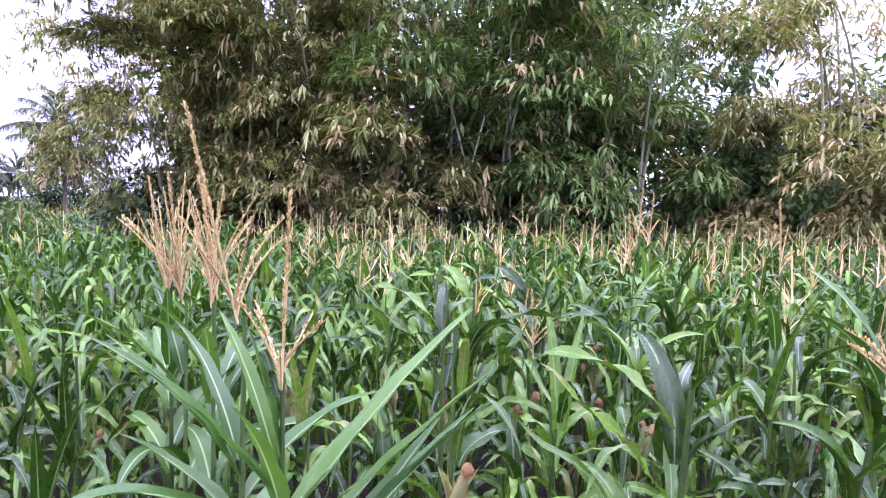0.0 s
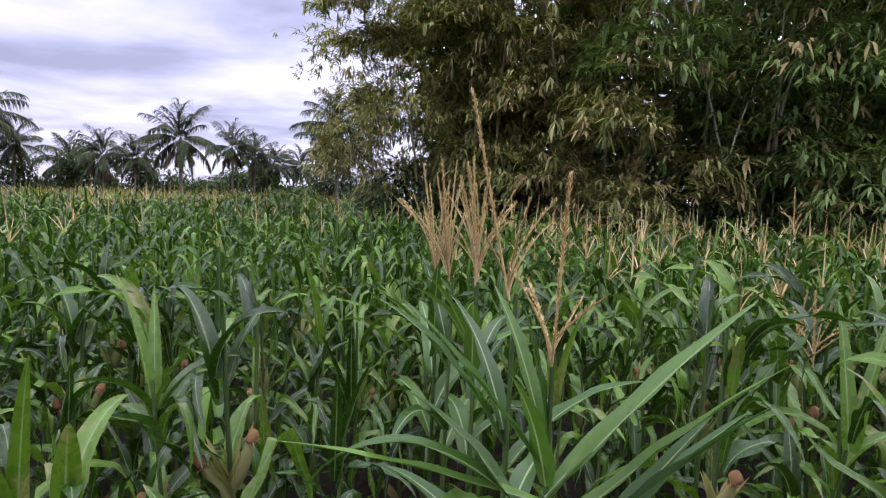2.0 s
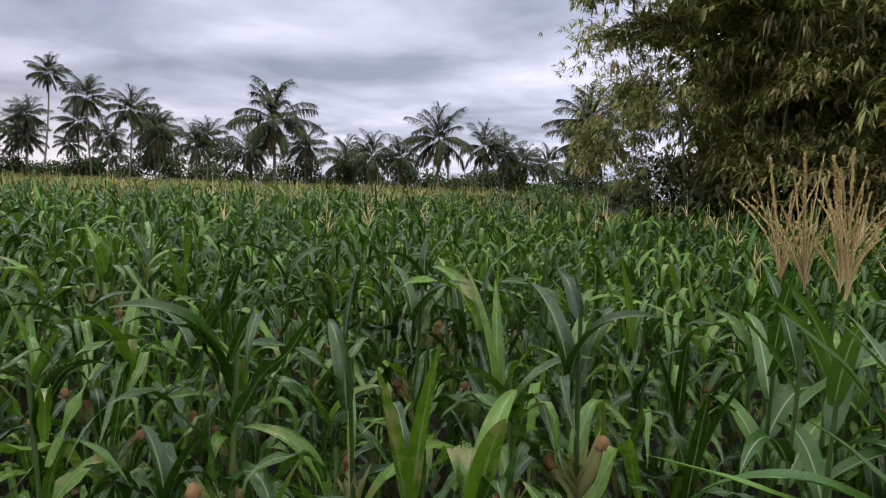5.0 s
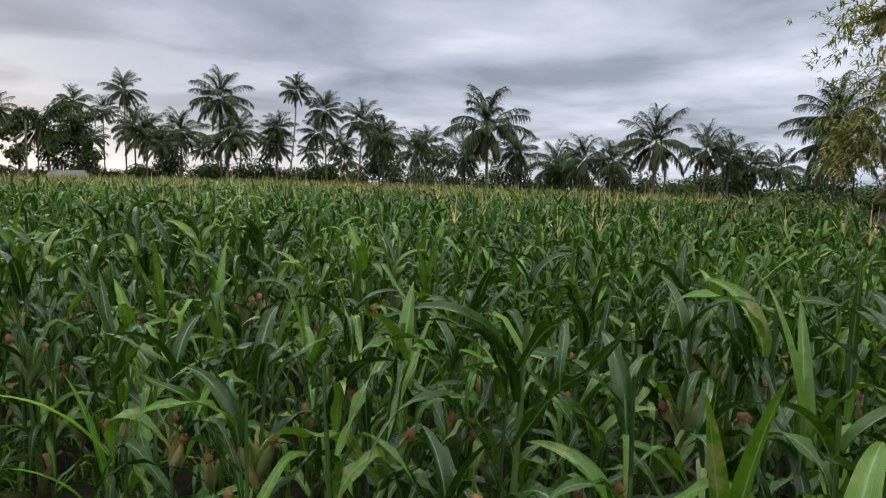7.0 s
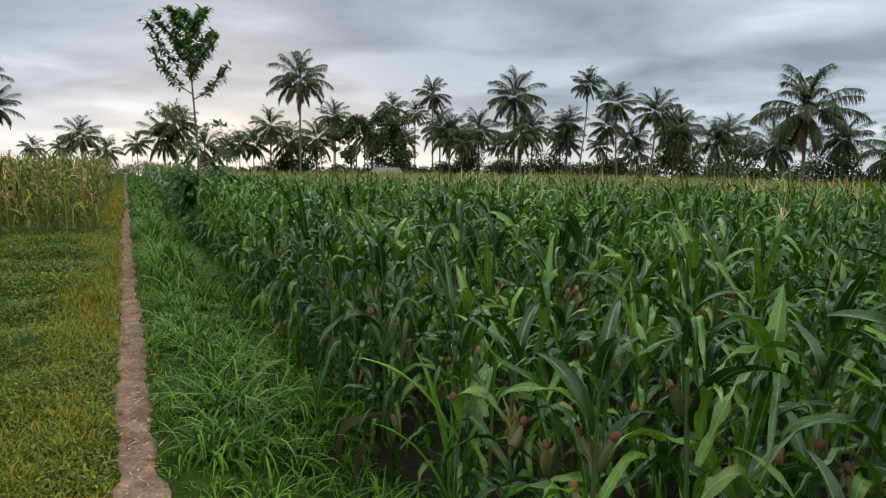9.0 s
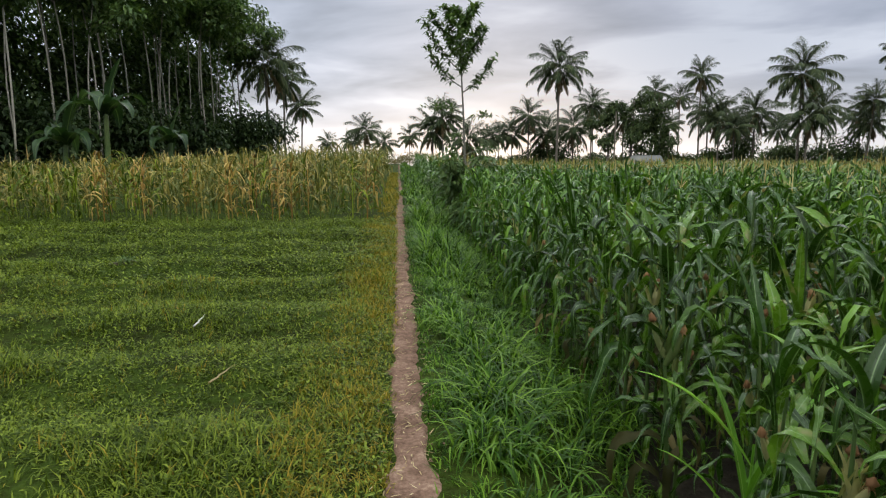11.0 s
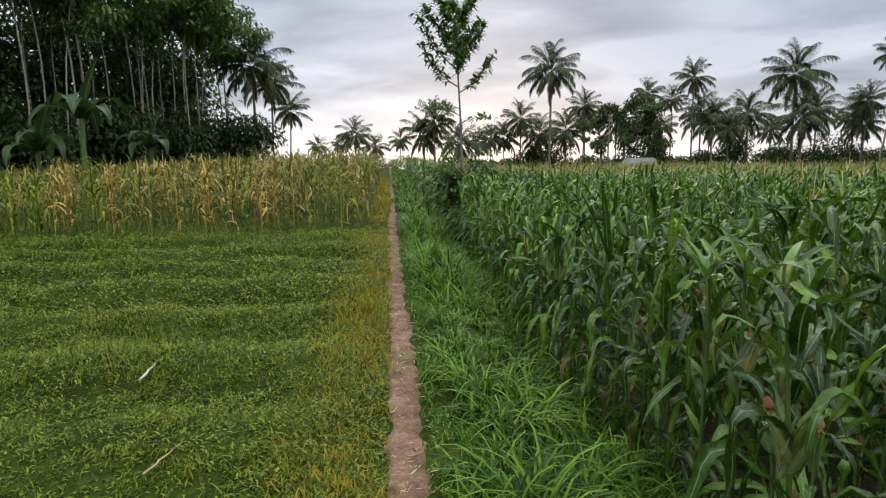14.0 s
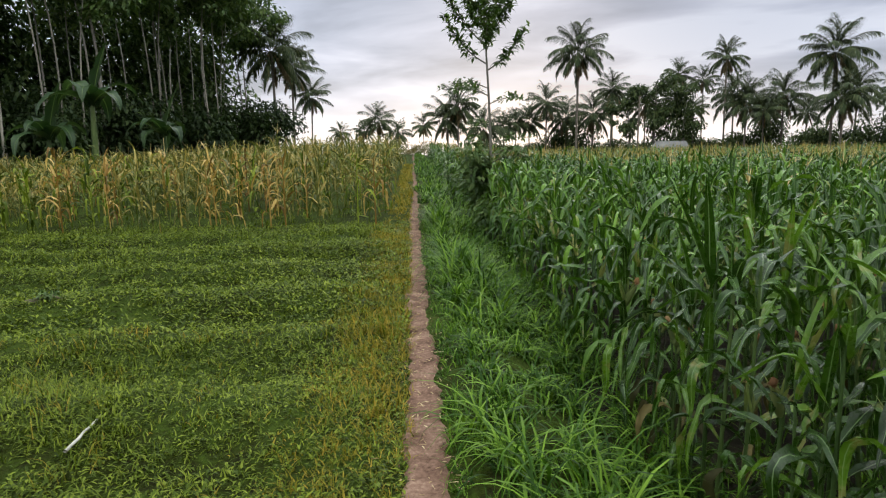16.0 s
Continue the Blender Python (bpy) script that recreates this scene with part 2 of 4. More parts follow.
# banana green darkened so the plants look shaded by the wood
M_banana = leaf_material("shaded_banana_leaf", (0.010, 0.024, 0.008), (0.020, 0.044, 0.014), (0.045, 0.08, 0.028), rough=0.45, rib=(0.12, 0.17, 0.06), per_object=True)
M_soil = rough_material("path_soil", [(0.030, 0.018, 0.011), (0.115, 0.064, 0.045), (0.20, 0.120, 0.088), (0.36, 0.24, 0.18)], scale=5.0, fine_scale=45.0, rough=0.95, bump=1.0, dist=0.02, spec=0.1)
M_roof = rough_material("grey_roof_sheet", [(0.07, 0.068, 0.064), (0.12, 0.115, 0.11), (0.19, 0.18, 0.17)], scale=0.8, fine_scale=14, rough=0.8, bump=0.2)
M_timber = rough_material("weathered_timber", [(0.08, 0.065, 0.05), (0.16, 0.13, 0.10), (0.25, 0.21, 0.17)], scale=2, fine_scale=30, stretch=(1, 1, 0.2))
M_stick = rough_material("bleached_stick", [(0.25, 0.235, 0.20), (0.42, 0.395, 0.35), (0.56, 0.53, 0.48)], scale=9, fine_scale=80, rough=0.7, bump=0.4)
M_litter = leaf_material("straw_litter", (0.20, 0.13, 0.07), (0.36, 0.26, 0.14), (0.55, 0.45, 0.28), rough=0.7)
M_hangdark = leaf_material("withered_maroon_leaf", (0.05, 0.025, 0.02), (0.10, 0.05, 0.035), (0.17, 0.09, 0.06), rough=0.6)


def ground_material():
    """Earth with moss-green turf on the lawn side and tilled soil in the field, its colour darkened for corn shade."""
    m, t = material("ground_earth")
    pos = link_node(t, "ShaderNodeNewGeometry").outputs["Position"]
    a = link_node(t, "ShaderNodeTexNoise", {"Vector": pos, "Scale": 0.7, "Detail": 5.0, "Roughness": 0.6}).outputs[0]
    b = link_node(t, "ShaderNodeTexNoise", {"Vector": pos, "Scale": 14.0, "Detail": 5.0, "Roughness": 0.65}).outputs[0]
    k = mathn(t, "ADD", mathn(t, "MULTIPLY", a, 0.5), mathn(t, "MULTIPLY", b, 0.5))
    turf = ramp(t, k, [(0.36, (0.014, 0.014, 0.004)), (0.46, (0.024, 0.032, 0.004)), (0.55, (0.034, 0.055, 0.006)), (0.66, (0.06, 0.075, 0.010))])
    # soil taken near black: the shade between the corn plants is in this colour
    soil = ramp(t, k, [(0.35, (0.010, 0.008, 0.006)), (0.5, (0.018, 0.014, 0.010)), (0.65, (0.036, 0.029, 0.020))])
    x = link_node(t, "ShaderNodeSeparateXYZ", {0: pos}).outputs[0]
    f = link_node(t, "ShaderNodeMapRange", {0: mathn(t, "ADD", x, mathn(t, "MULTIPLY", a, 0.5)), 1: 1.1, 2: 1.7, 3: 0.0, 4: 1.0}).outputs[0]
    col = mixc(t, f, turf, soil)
    bp = link_node(t, "ShaderNodeBump", {"Height": b, "Strength": 1.0, "Distance": 0.06}).outputs[0]
    pr = link_node(t, "ShaderNodeBsdfPrincipled", {"Base Color": col, "Roughness": 0.95, "Normal": bp, "Specular IOR Level": 0.08})
    link_node(t, "ShaderNodeOutputMaterial", {0: pr.outputs[0]})
    return m


M_ground = ground_material()

# ---- mesh helpers ----


def mesh_np(name, v, f, uv=None, mats=(), mat_index=None, smooth=True):
    """A mesh of quads from arrays; uv is given per vertex."""
    v, f = np.asarray(v, np.float32).reshape(-1, 3), np.asarray(f, np.int32).reshape(-1, 4)
    me = bpy.data.meshes.new(name)
    me.vertices.add(len(v))
    me.vertices.foreach_set("co", v.ravel())
    me.loops.add(f.size)
    me.loops.foreach_set("vertex_index", f.ravel())
    me.polygons.add(len(f))
    me.polygons.foreach_set("loop_start", np.arange(0, f.size, 4, dtype=np.int32))
    if uv is not None:
        layer = me.uv_layers.new(name="UVMap")
        layer.data.foreach_set("uv", np.asarray(uv, np.float32).reshape(-1, 2)[f.ravel()].ravel())
    for m in mats:
        me.materials.append(m)
    if mat_index is not None:
        me.polygons.foreach_set("material_index", np.asarray(mat_index, np.int32))
    me.polygons.foreach_set("use_smooth", np.full(len(f), smooth, dtype=bool))
    me.update(calc_edges=True)
    return me


def ribbons(base, az, elev, length, width, droop, nseg=4, cols=2, fold=0.0, twist=0.0, curl=0.0, power=1.3, shape="leaf", wave=0.0, rng=None, kink=0.0, snap=None):
    """Many blades at once: each starts at base, points to azimuth az at elevation elev and bends down by droop (radians) along its length.
    Returns vertices, quads and uv."""
    base = np.atleast_2d(np.asarray(base, float))
    n = len(base)
    az, elev, length, width, droop, twist, curl = (np.broadcast_to(np.asarray(q, float), (n,)) for q in (az, elev, length, width, droop, twist, curl))
    power = np.broadcast_to(np.asarray(power, float), (n,))[:, None]
    s = np.linspace(0, 1, nseg + 1)
    bend = np.broadcast_to(s[None] ** power, (n, len(s)))
    if snap is not None:
        # where snap is set the blade breaks over sharply at that share of its length
        q = np.clip((s[None] - snap[:, None]) / 0.26 + 0.5, 0, 1)
        bend = np.where(snap[:, None] > 0, 0.22 * s[None] + 0.78 * q * q * (3 - 2 * q), bend)
    e = np.maximum(elev[:, None] - droop[:, None] * bend, -1.5)
    if kink and rng is not None:
        e = e + kink * np.sin(s[None] * rng.uniform(6, 13, n)[:, None] + rng.uniform(0, 6.28, n)[:, None]) * s[None]
    a = az[:, None] + curl[:, None] * s[None]
    d = np.stack([np.cos(e) * np.cos(a), np.cos(e) * np.sin(a), np.sin(e)], -1)
    mid = (d[:, 1:] + d[:, :-1]) / 2 * (length / nseg)[:, None, None]
    p = np.concatenate([np.zeros((n, 1, 3)), np.cumsum(mid, 1)], 1) + base[:, None]
    side = np.stack([-np.sin(a), np.cos(a), np.zeros_like(a)], -1)
    nor = np.cross(d, side)
    tw = twist[:, None] * s[None]
    side, nor = side * np.cos(tw)[..., None] + nor * np.sin(tw)[..., None], nor * np.cos(tw)[..., None] - side * np.sin(tw)[..., None]
    if shape == "leaf":
        w = np.sin(np.pi * np.clip(s * 0.93 + 0.07, 0, 1) ** 0.62) ** 0.75
        w[-1] = 0.02
    elif shape == "corn":
        w = np.minimum(0.55 + 3.0 * s, 1.0) * np.clip(1 - s ** 2.6, 0.02, 1) ** 0.8
    elif shape == "blade":
        w = np.clip(1 - s ** 1.6, 0.05, 1)
    else:
        w = np.clip(1 - 0.5 * s, 0.1, 1)
    w = w[None] * width[:, None] / 2
    rows = []
    c = np.linspace(-1, 1, cols)
    for q in c:
        lift = (abs(q) * fold) * w
        if wave and rng is not None and abs(q) > 0.5:
            ph = rng.uniform(0, 6.28, n)
            lift = lift + wave * w * np.sin(s[None] * rng.uniform(14, 24, n)[:, None] + ph[:, None]) * np.sin(np.pi * s)[None]
        rows.append(p + side * (q * w)[..., None] + nor * lift[..., None])
    v = np.stack(rows, 2).reshape(n, -1, 3)
    i = np.arange(nseg)[:, None] * cols + np.arange(cols - 1)[None]
    q = np.stack([i, i + 1, i + cols + 1, i + cols], -1).reshape(-1, 4)
    f = (np.arange(n) * (nseg + 1) * cols)[:, None, None] + q[None]
    uv = np.stack(np.broadcast_arrays(np.linspace(0, 1, cols)[None, None, :], s[None, :, None]), -1)
    uv = np.broadcast_to(uv, (n, nseg + 1, cols, 2)).reshape(-1, 2)
    return v.reshape(-1, 3), f.reshape(-1, 4), uv


def kites(base, az, elev, length, width, droop=0.4):
    """Many small leaves at once, each one bent lozenge."""
    base = np.atleast_2d(np.asarray(base, float))
    n = len(base)
    az, elev, length, width, droop = (np.broadcast_to(np.asarray(q, float), (n,))[:, None] for q in (az, elev, length, width, droop))
    def way(e):
        return np.concatenate([np.cos(e) * np.cos(az), np.cos(e) * np.sin(az), np.sin(e)], 1)
    side = np.concatenate([-np.sin(az), np.cos(az), np.zeros_like(az)], 1) * width / 2
    mid = base + way(elev) * length * 0.42
    tip = mid + way(np.maximum(elev - droop, -1.5)) * length * 0.58
    v = np.stack([base, mid - side, tip, mid + side], 1)
    f = np.arange(n * 4).reshape(n, 4)
    uv = np.tile(np.array([(0.5, 0), (0, 0.42), (0.5, 1), (1, 0.42)]), (n, 1))
    return v.reshape(-1, 3), f, uv


def tube(points, radii, sides=6, bump=0.0, rng=None):
    """A tapered tube along points."""
    pts = np.asarray(points, float)
    n = len(pts)
    tan = np.gradient(pts, axis=0)
    tan /= np.linalg.norm(tan, axis=1)[:, None] + 1e-9
    ref = np.array([1.0, 0.13, 0.07]) if abs(tan[0][0]) < 0.8 else np.array([0.1, 1.0, 0.05])
    a = np.cross(tan, ref)
    a /= np.linalg.norm(a, axis=1)[:, None]
    b = np.cross(tan, a)
    th = np.arange(sides) * 2 * np.pi / sides
    r = np.broadcast_to(np.asarray(radii, float), (n,))[:, None]
    if bump and rng is not None:
        r = r * (1 + bump * rng.uniform(-1, 1, (n, sides)))
    else:
        r = np.repeat(r, sides, 1)
    v = pts[:, None] + r[..., None] * (np.cos(th)[None, :, None] * a[:, None] + np.sin(th)[None, :, None] * b[:, None])
    i = np.arange(n - 1)[:, None] * sides
    j = np.arange(sides)[None]
    k = (j + 1) % sides
    f = np.stack([i + j, i + k, i + sides + k, i + sides + j], -1).reshape(-1, 4)
    uv = np.stack(np.broadcast_arrays((th / 6.2832)[None], np.linspace(0, 1, n)[:, None]), -1).reshape(-1, 2)
    return v.reshape(-1, 3), f, uv


def join(*pieces):
    """Several (vertices, quads, uv) as one."""
    vs, fs, us, off = [], [], [], 0
    for v, f, u in pieces:
        vs.append(v), fs.append(f + off), us.append(u)
        off += len(v)
    return np.concatenate(vs), np.concatenate(fs), np.concatenate(us)


def part(name, geo, mat, parent=None, label=""):
    """One mesh object from (vertices, quads, uv), under a thing or a part."""
    ob = new(name, geo if isinstance(geo, bpy.types.Mesh) else mesh_np(name, *geo, mats=[mat]))
    ob.parent = parent
    if label:
        tagged(ob, label)
    return ob


def stuff(name, pieces, label, category):
    """One object of uncountable material out of [(geometry, material)]."""
    v, f, u = join(*[g for g, _ in pieces])
    idx = np.concatenate([np.full(len(g[1]), i) for i, (g, _) in enumerate(pieces)])
    return tagged(new(name, mesh_np(name, v, f, u, [m for _, m in pieces], idx)), label, category, kind="stuff")


def empty(name, at, label, category, group="", turn=0.0, scale=1.0):
    ob = new(name)
    ob.empty_display_size = 0.2
    ob.matrix_basis = pose(*at, 0, 0, turn) @ Matrix.Scale(scale, 4)
    return tagged(ob, label, category, group)


# ---- the lie of the land ----


def smooth01(x):
    x = np.clip(x, 0, 1)
    return x * x * (3 - 2 * x)


def land(x, y):
    """Height of the ground: level lawn, footpath on a low bank, field some 0.4 m lower and falling gently away."""
    x, y = np.asarray(x, float), np.asarray(y, float)
    r = np.hypot(x, y)
    drop = -0.42 * smooth01((x - 0.35) / 1.0) - 0.85 * smooth01((r - 9) / 45) * smooth01((x - 0.5) / 5) - 0.028 * np.clip(r - 62, 0, 3000)
    lawn = smooth01((-x - 0.25) / 0.8) * smooth01((15 - y) / 2)
    ridge = 0.060 * np.sin(y * 4.6 + 0.5 * np.sin(x * 0.9) + 0.6 * np.sin(x * 0.37 + 2)) + 0.02 * np.sin(y * 2.1 + x * 0.8) + 0.015 * np.sin(x * 3.7 + y * 1.3)
    ridge = ridge + 0.014 * np.sin(x * 11.3 + 2.0 * np.sin(y * 5.1)) * np.sin(y * 12.7 + 1.6 * np.sin(x * 4.3))
    dip = -0.03 * np.exp(-(x / 0.16) ** 2)
    return drop + lawn * ridge * np.exp(-((x + 4) / 14) ** 2) + dip + 0.01 * np.sin(3.1 * x + 1.7 * y)


def ground():
    def lines(a, b, step, far):
        inner = np.arange(a, b + 1e-6, step)
        out = np.geomspace(step * 2, far, 26)
        return np.concatenate([(a - out)[::-1], inner, b + out])
    gx, gy = lines(-8, 3, 0.11, 1500), lines(-4, 17, 0.14, 1500)
    X, Y = np.meshgrid(gx, gy)
    v = np.stack([X, Y, land(X, Y)], -1).reshape(-1, 3)
    ny, nx = X.shape
    i = (np.arange(ny - 1)[:, None] * nx + np.arange(nx - 1)[None]).ravel()
    f = np.stack([i, i + 1, i + nx + 1, i + nx], -1)
    tagged(new("ground", mesh_np("ground", v, f, None, [M_ground])), "earth ground with turf, and field soil darkened for the shade under the corn", "ground", kind="structure")


def footpath():
    rng = np.random.default_rng(3)
    y = np.arange(-6, 62, 0.07)
    def wob(k):
        return 0.014 * np.sin(y * 1.7 + k) + 0.016 * np.sin(y * 4.3 + 2 * k) + 0.012 * np.sin(y * 11.7 + 5 * k) + rng.normal(0, 0.014, len(y))
    mid = -0.02 + 0.02 * np.sin(y * 0.33)
    half = np.interp(y, [0, 9, 14, 22, 62], [0.12, 0.11, 0.095, 0.06, 0.05])
    l, r = mid - half + wob(0.3), mid + half + wob(1.9)
    cols = 7
    c = np.linspace(0, 1, cols)
    X = l[:, None] * (1 - c) + r[:, None] * c
    Y = np.repeat(y[:, None], cols, 1)
    edge = np.abs(c - 0.5) * 2
    Z = land(X, Y) + 0.024 - 0.034 * (edge > 0.95)[None] + rng.normal(0, 0.003, X.shape)
    v = np.stack([X, Y, Z], -1).reshape(-1, 3)
    i = (np.arange(len(y) - 1)[:, None] * cols + np.arange(cols - 1)[None]).ravel()
    f = np.stack([i, i + 1, i + cols + 1, i + cols], -1)
    tagged(new("footpath", mesh_np("footpath", v, f, None, [M_soil])), "narrow trodden footpath of bare brown soil", "path", kind="structure")
    # straw, crumbs and torn leaves lying on it
    n = 900
    py = rng.uniform(1, 20, n)
    px = 0.02 * np.sin(py * 0.33) + rng.normal(0, 0.085, n)
    b = np.stack([px, py, land(px, py) + 0.028], -1)
    g = ribbons(b, rng.uniform(0, 6.28, n), 0.05, rng.uniform(0.015, 0.07, n), rng.uniform(0.004, 0.010, n), rng.uniform(-0.1, 0.3, n), 2, 2)
    m = 1500
    cy = rng.uniform(1, 18, m)
    cx = -0.02 + 0.02 * np.sin(cy * 0.33) + rng.normal(0, 0.10, m)
    crumbs = kites(np.stack([cx, cy, land(cx, cy) + 0.022], -1), rng.uniform(0, 6.28, m), rng.uniform(0.2, 1.2, m), rng.uniform(0.008, 0.026, m), rng.uniform(0.008, 0.022, m), 1.2)
    stuff("path_litter", [(g, M_litter), (crumbs, M_soil)], "pale straw and dry leaf bits on the path", "litter")


ground()
footpath()

# ---- corn ----


def corn_leaf_set(rng, n, lod, base, phase, height, spread=1.0, upright=0.14):
    """Leaf blades for n plants at base: two ranks, longer in the middle, arching over; the top ones stand up."""
    per = {0: 13, 1: 13, 2: 9}[lod]
    k = np.arange(per)[None]
    frac = 0.12 + 0.88 * (k + 0.5) / per + rng.uniform(-0.03, 0.03, (n, per))
    az = phase[:, None] + np.pi * (k % 2) + rng.normal(0, 0.45, (n, per))
    z = height[:, None] * frac * 0.98
    b = np.stack([base[:, None, 0] + 0.012 * np.cos(az), base[:, None, 1] + 0.012 * np.sin(az), base[:, None, 2] + z], -1).reshape(-1, 3)
    top = smooth01((frac - 0.62) / 0.38)
    length = (0.40 + 0.26 * np.sin(np.pi * np.clip(frac * 0.9, 0, 1)) - 0.08 * top) * rng.uniform(0.6, 1.15, (n, per)) * spread
    stand_up = (rng.random((n, per)) < upright) & (frac > 0.55)
    elev = 0.88 + 0.25 * top + rng.normal(0, 0.25, (n, per)) + 0.15 * stand_up
    droop = np.where(stand_up, rng.uniform(0.2, 1.1, (n, per)), rng.uniform(2.0, 3.1, (n, per)) - 0.2 * top)
    snap = np.where(stand_up | (rng.random((n, per)) < 0.35), 0.0, rng.uniform(0.28, 0.62, (n, per)))
    width = rng.uniform(0.032, 0.060, (n, per)) * spread * (1 - 0.2 * top)
    if lod == 2:
        width, length = width * 1.3, length * 1.1
    q = [a.ravel() for a in (az, elev, length, width, droop)]
    m = n * per
    return ribbons(b, *q, nseg={0: 13, 1: 7, 2: 4}[lod], cols={0: 5, 1: 3, 2: 2}[lod], fold=0.34, twist=rng.normal(0, 0.8, m), curl=rng.normal(0, 0.6, m),
                   power=rng.uniform(0.8, 2.3, m), shape="corn", wave={0: 0.85, 1: 0.5, 2: 0.0}[lod], rng=rng, kink=0.34 if lod < 2 else 0.0, snap=snap.ravel())


def tassel_geo(rng, length=0.34, branches=7, rich=True, lean=0.0, steep=(0.75, 1.25), share=(0.45, 0.75)):
    """A tassel at the origin: a spike and side branches, each beset with small spikelets."""
    pieces = []
    for i in range(branches + 1):
        main = i == 0
        l = length if main else length * rng.uniform(*share)
        az, el = rng.uniform(0, 6.28), (1.5 - lean if main else rng.uniform(*steep))
        dr = rng.uniform(-0.05, 0.1) if main else rng.uniform(0.0, 0.7)
        z0 = 0.0 if main else rng.uniform(0.0, 0.09)
        n = 9
        s = np.linspace(0, 1, n)
        e = el - dr * s
        step = l / (n - 1)
        p = np.cumsum(np.stack([np.cos(e) * np.cos(az), np.cos(e) * np.sin(az), np.sin(e)], -1) * step, 0)
        p = p - p[0] + (0, 0, z0)
        pieces.append(tube(p, np.linspace(0.0042, 0.0016, n), 4))
        if rich:
            cnt = int((190 if main else 80) * l / 0.3)
            u = rng.uniform(0.22 if main else 0.1, 1, cnt)
            b = np.stack([np.interp(u, s, p[:, j]) for j in range(3)], -1)
            r = 0.012 if main else 0.008
            pieces.append(ribbons(b, rng.uniform(0, 6.28, cnt), rng.uniform(0.85, 1.45, cnt), r * rng.uniform(1.0, 1.8, cnt), 0.0062, 0.0, 1, 2, shape="flat"))
    return join(*pieces)


def cob_geo(rng, l=0.19):
    """A husked ear that leans from the stalk, base at the origin."""
    s = np.linspace(0, 1, 9)
    r = 0.026 * np.sin(np.pi * (0.14 + 0.8 * s)) ** 0.8
    d = np.array([0.42, 0, 0.9])
    p = d[None] * (s * l)[:, None]
    husk = tube(p, r, 8, 0.06, rng)
    n = 7
    wrap = ribbons(np.tile(p[1], (n, 1)) + rng.normal(0, 0.01, (n, 3)), rng.uniform(0, 6.28, n), 1.25, rng.uniform(0.14, 0.21, n), 0.03, rng.uniform(-0.2, 0.3, n), 5, 3, fold=0.5)
    m = 30
    silk = ribbons(np.tile(p[-1], (m, 1)) + rng.normal(0, 0.005, (m, 3)), rng.uniform(0, 6.28, m), rng.uniform(0.4, 1.5, m), rng.uniform(0.022, 0.05, m), 0.006, rng.uniform(1.2, 3.0, m), 4, 2, shape="blade")
    core = tube(np.linspace(p[-1], p[-1] + (0.01, 0, 0.045), 5), (0.014, 0.020, 0.019, 0.013, 0.003), 7, 0.3, rng)
    return join(husk, wrap), join(silk, core)


def stalk_geo(rng, h, bend=0.04):
    n = 22
    s = np.linspace(0, 1, n)
    node = 1 + 0.18 * (np.arange(n) % 3 == 0)
    a = rng.uniform(0, 6.28)
    p = np.stack([bend * np.cos(a) * s ** 2, bend * np.sin(a) * s ** 2, s * h], -1)
    return tube(p, np.linspace(0.0125, 0.006, n) * node, 7)


CORN_LABELS = {
    "plain": "green corn plant with arching ribbed leaves in the field",
    "tassel": "green corn plant with a dry straw-coloured tassel",
    "cob": "green corn plant bearing ears with brown silk",
}


def corn_plant(seed, h, has_tassel, cobs, upright=0.25, spread=1.0):
    """One corn plant as a thing with its parts, base at the origin."""
    rng = np.random.default_rng(seed)
    kind = "tassel" if has_tassel else "cob" if cobs else "plain"
    ob = empty("corn_plant", (0, 0, 0), CORN_LABELS[kind], "corn plant", "corn plants at the edge of the field")
    part("stalk", stalk_geo(rng, h * 1.03), M_stalk, ob)
    v, f, u = corn_leaf_set(rng, 1, 0, np.zeros((1, 3)), rng.uniform(0, 6.28, 1), np.array([h]), spread, upright)
    per, vl, fl = 13, len(v) // 13, len(f) // 13
    for i in range(per):
        dead = i < 3 and rng.random() < 0.35
        part("leaf", (v[i * vl:(i + 1) * vl], f[i * fl:(i + 1) * fl] - i * vl, u[i * vl:(i + 1) * vl]), M_wither if dead else M_corn, ob, "withered brown leaf" if dead else "")
    if has_tassel:
        t = part("tassel", tassel_geo(rng, rng.uniform(0.28, 0.36), int(rng.integers(5, 10))), M_tassel, ob, "dry straw-coloured tassel")
        t.location = (0, 0, h)
    else:
        n = 2
        tall = 0.6 if upright > 0.4 else 0.38
        g = ribbons(np.tile((0, 0, h * 0.9), (n, 1)), rng.uniform(0, 6.28, n), rng.uniform(1.2, 1.45, n), rng.uniform(0.8, 1.1, n) * tall, 0.06, rng.uniform(0.1, 0.5, n) if upright > 0.4 else rng.uniform(0.5, 1.6, n), 12, 5, fold=0.6, twist=rng.normal(0, 0.5, n), shape="corn")
        part("whorl", g, M_corn, ob, "young leaves standing up in a whorl")
    for _ in range(cobs):
        husk, silk = cob_geo(rng)
        c = part("ear", husk, M_husk, ob, "pale green husked ear")
        c.matrix_basis = pose(0.01, 0, h * rng.uniform(0.46, 0.66), 0, 0, rng.uniform(0, 360))
        part("silk", silk, M_silk, c, "tuft of brown silk")
    return ob


def in_field(x, y):
    """Inside the corn field: right of the bank, in front of the bamboo, short of the palms."""
    edge = np.where(y < 3.5, 12.6 - np.clip(-y - 2, 0, 20) * 0.42, 30 + (y - 3.5) * 0.5)
    return (x < edge) & (y < 62) & (x < 50) & (y > -13)


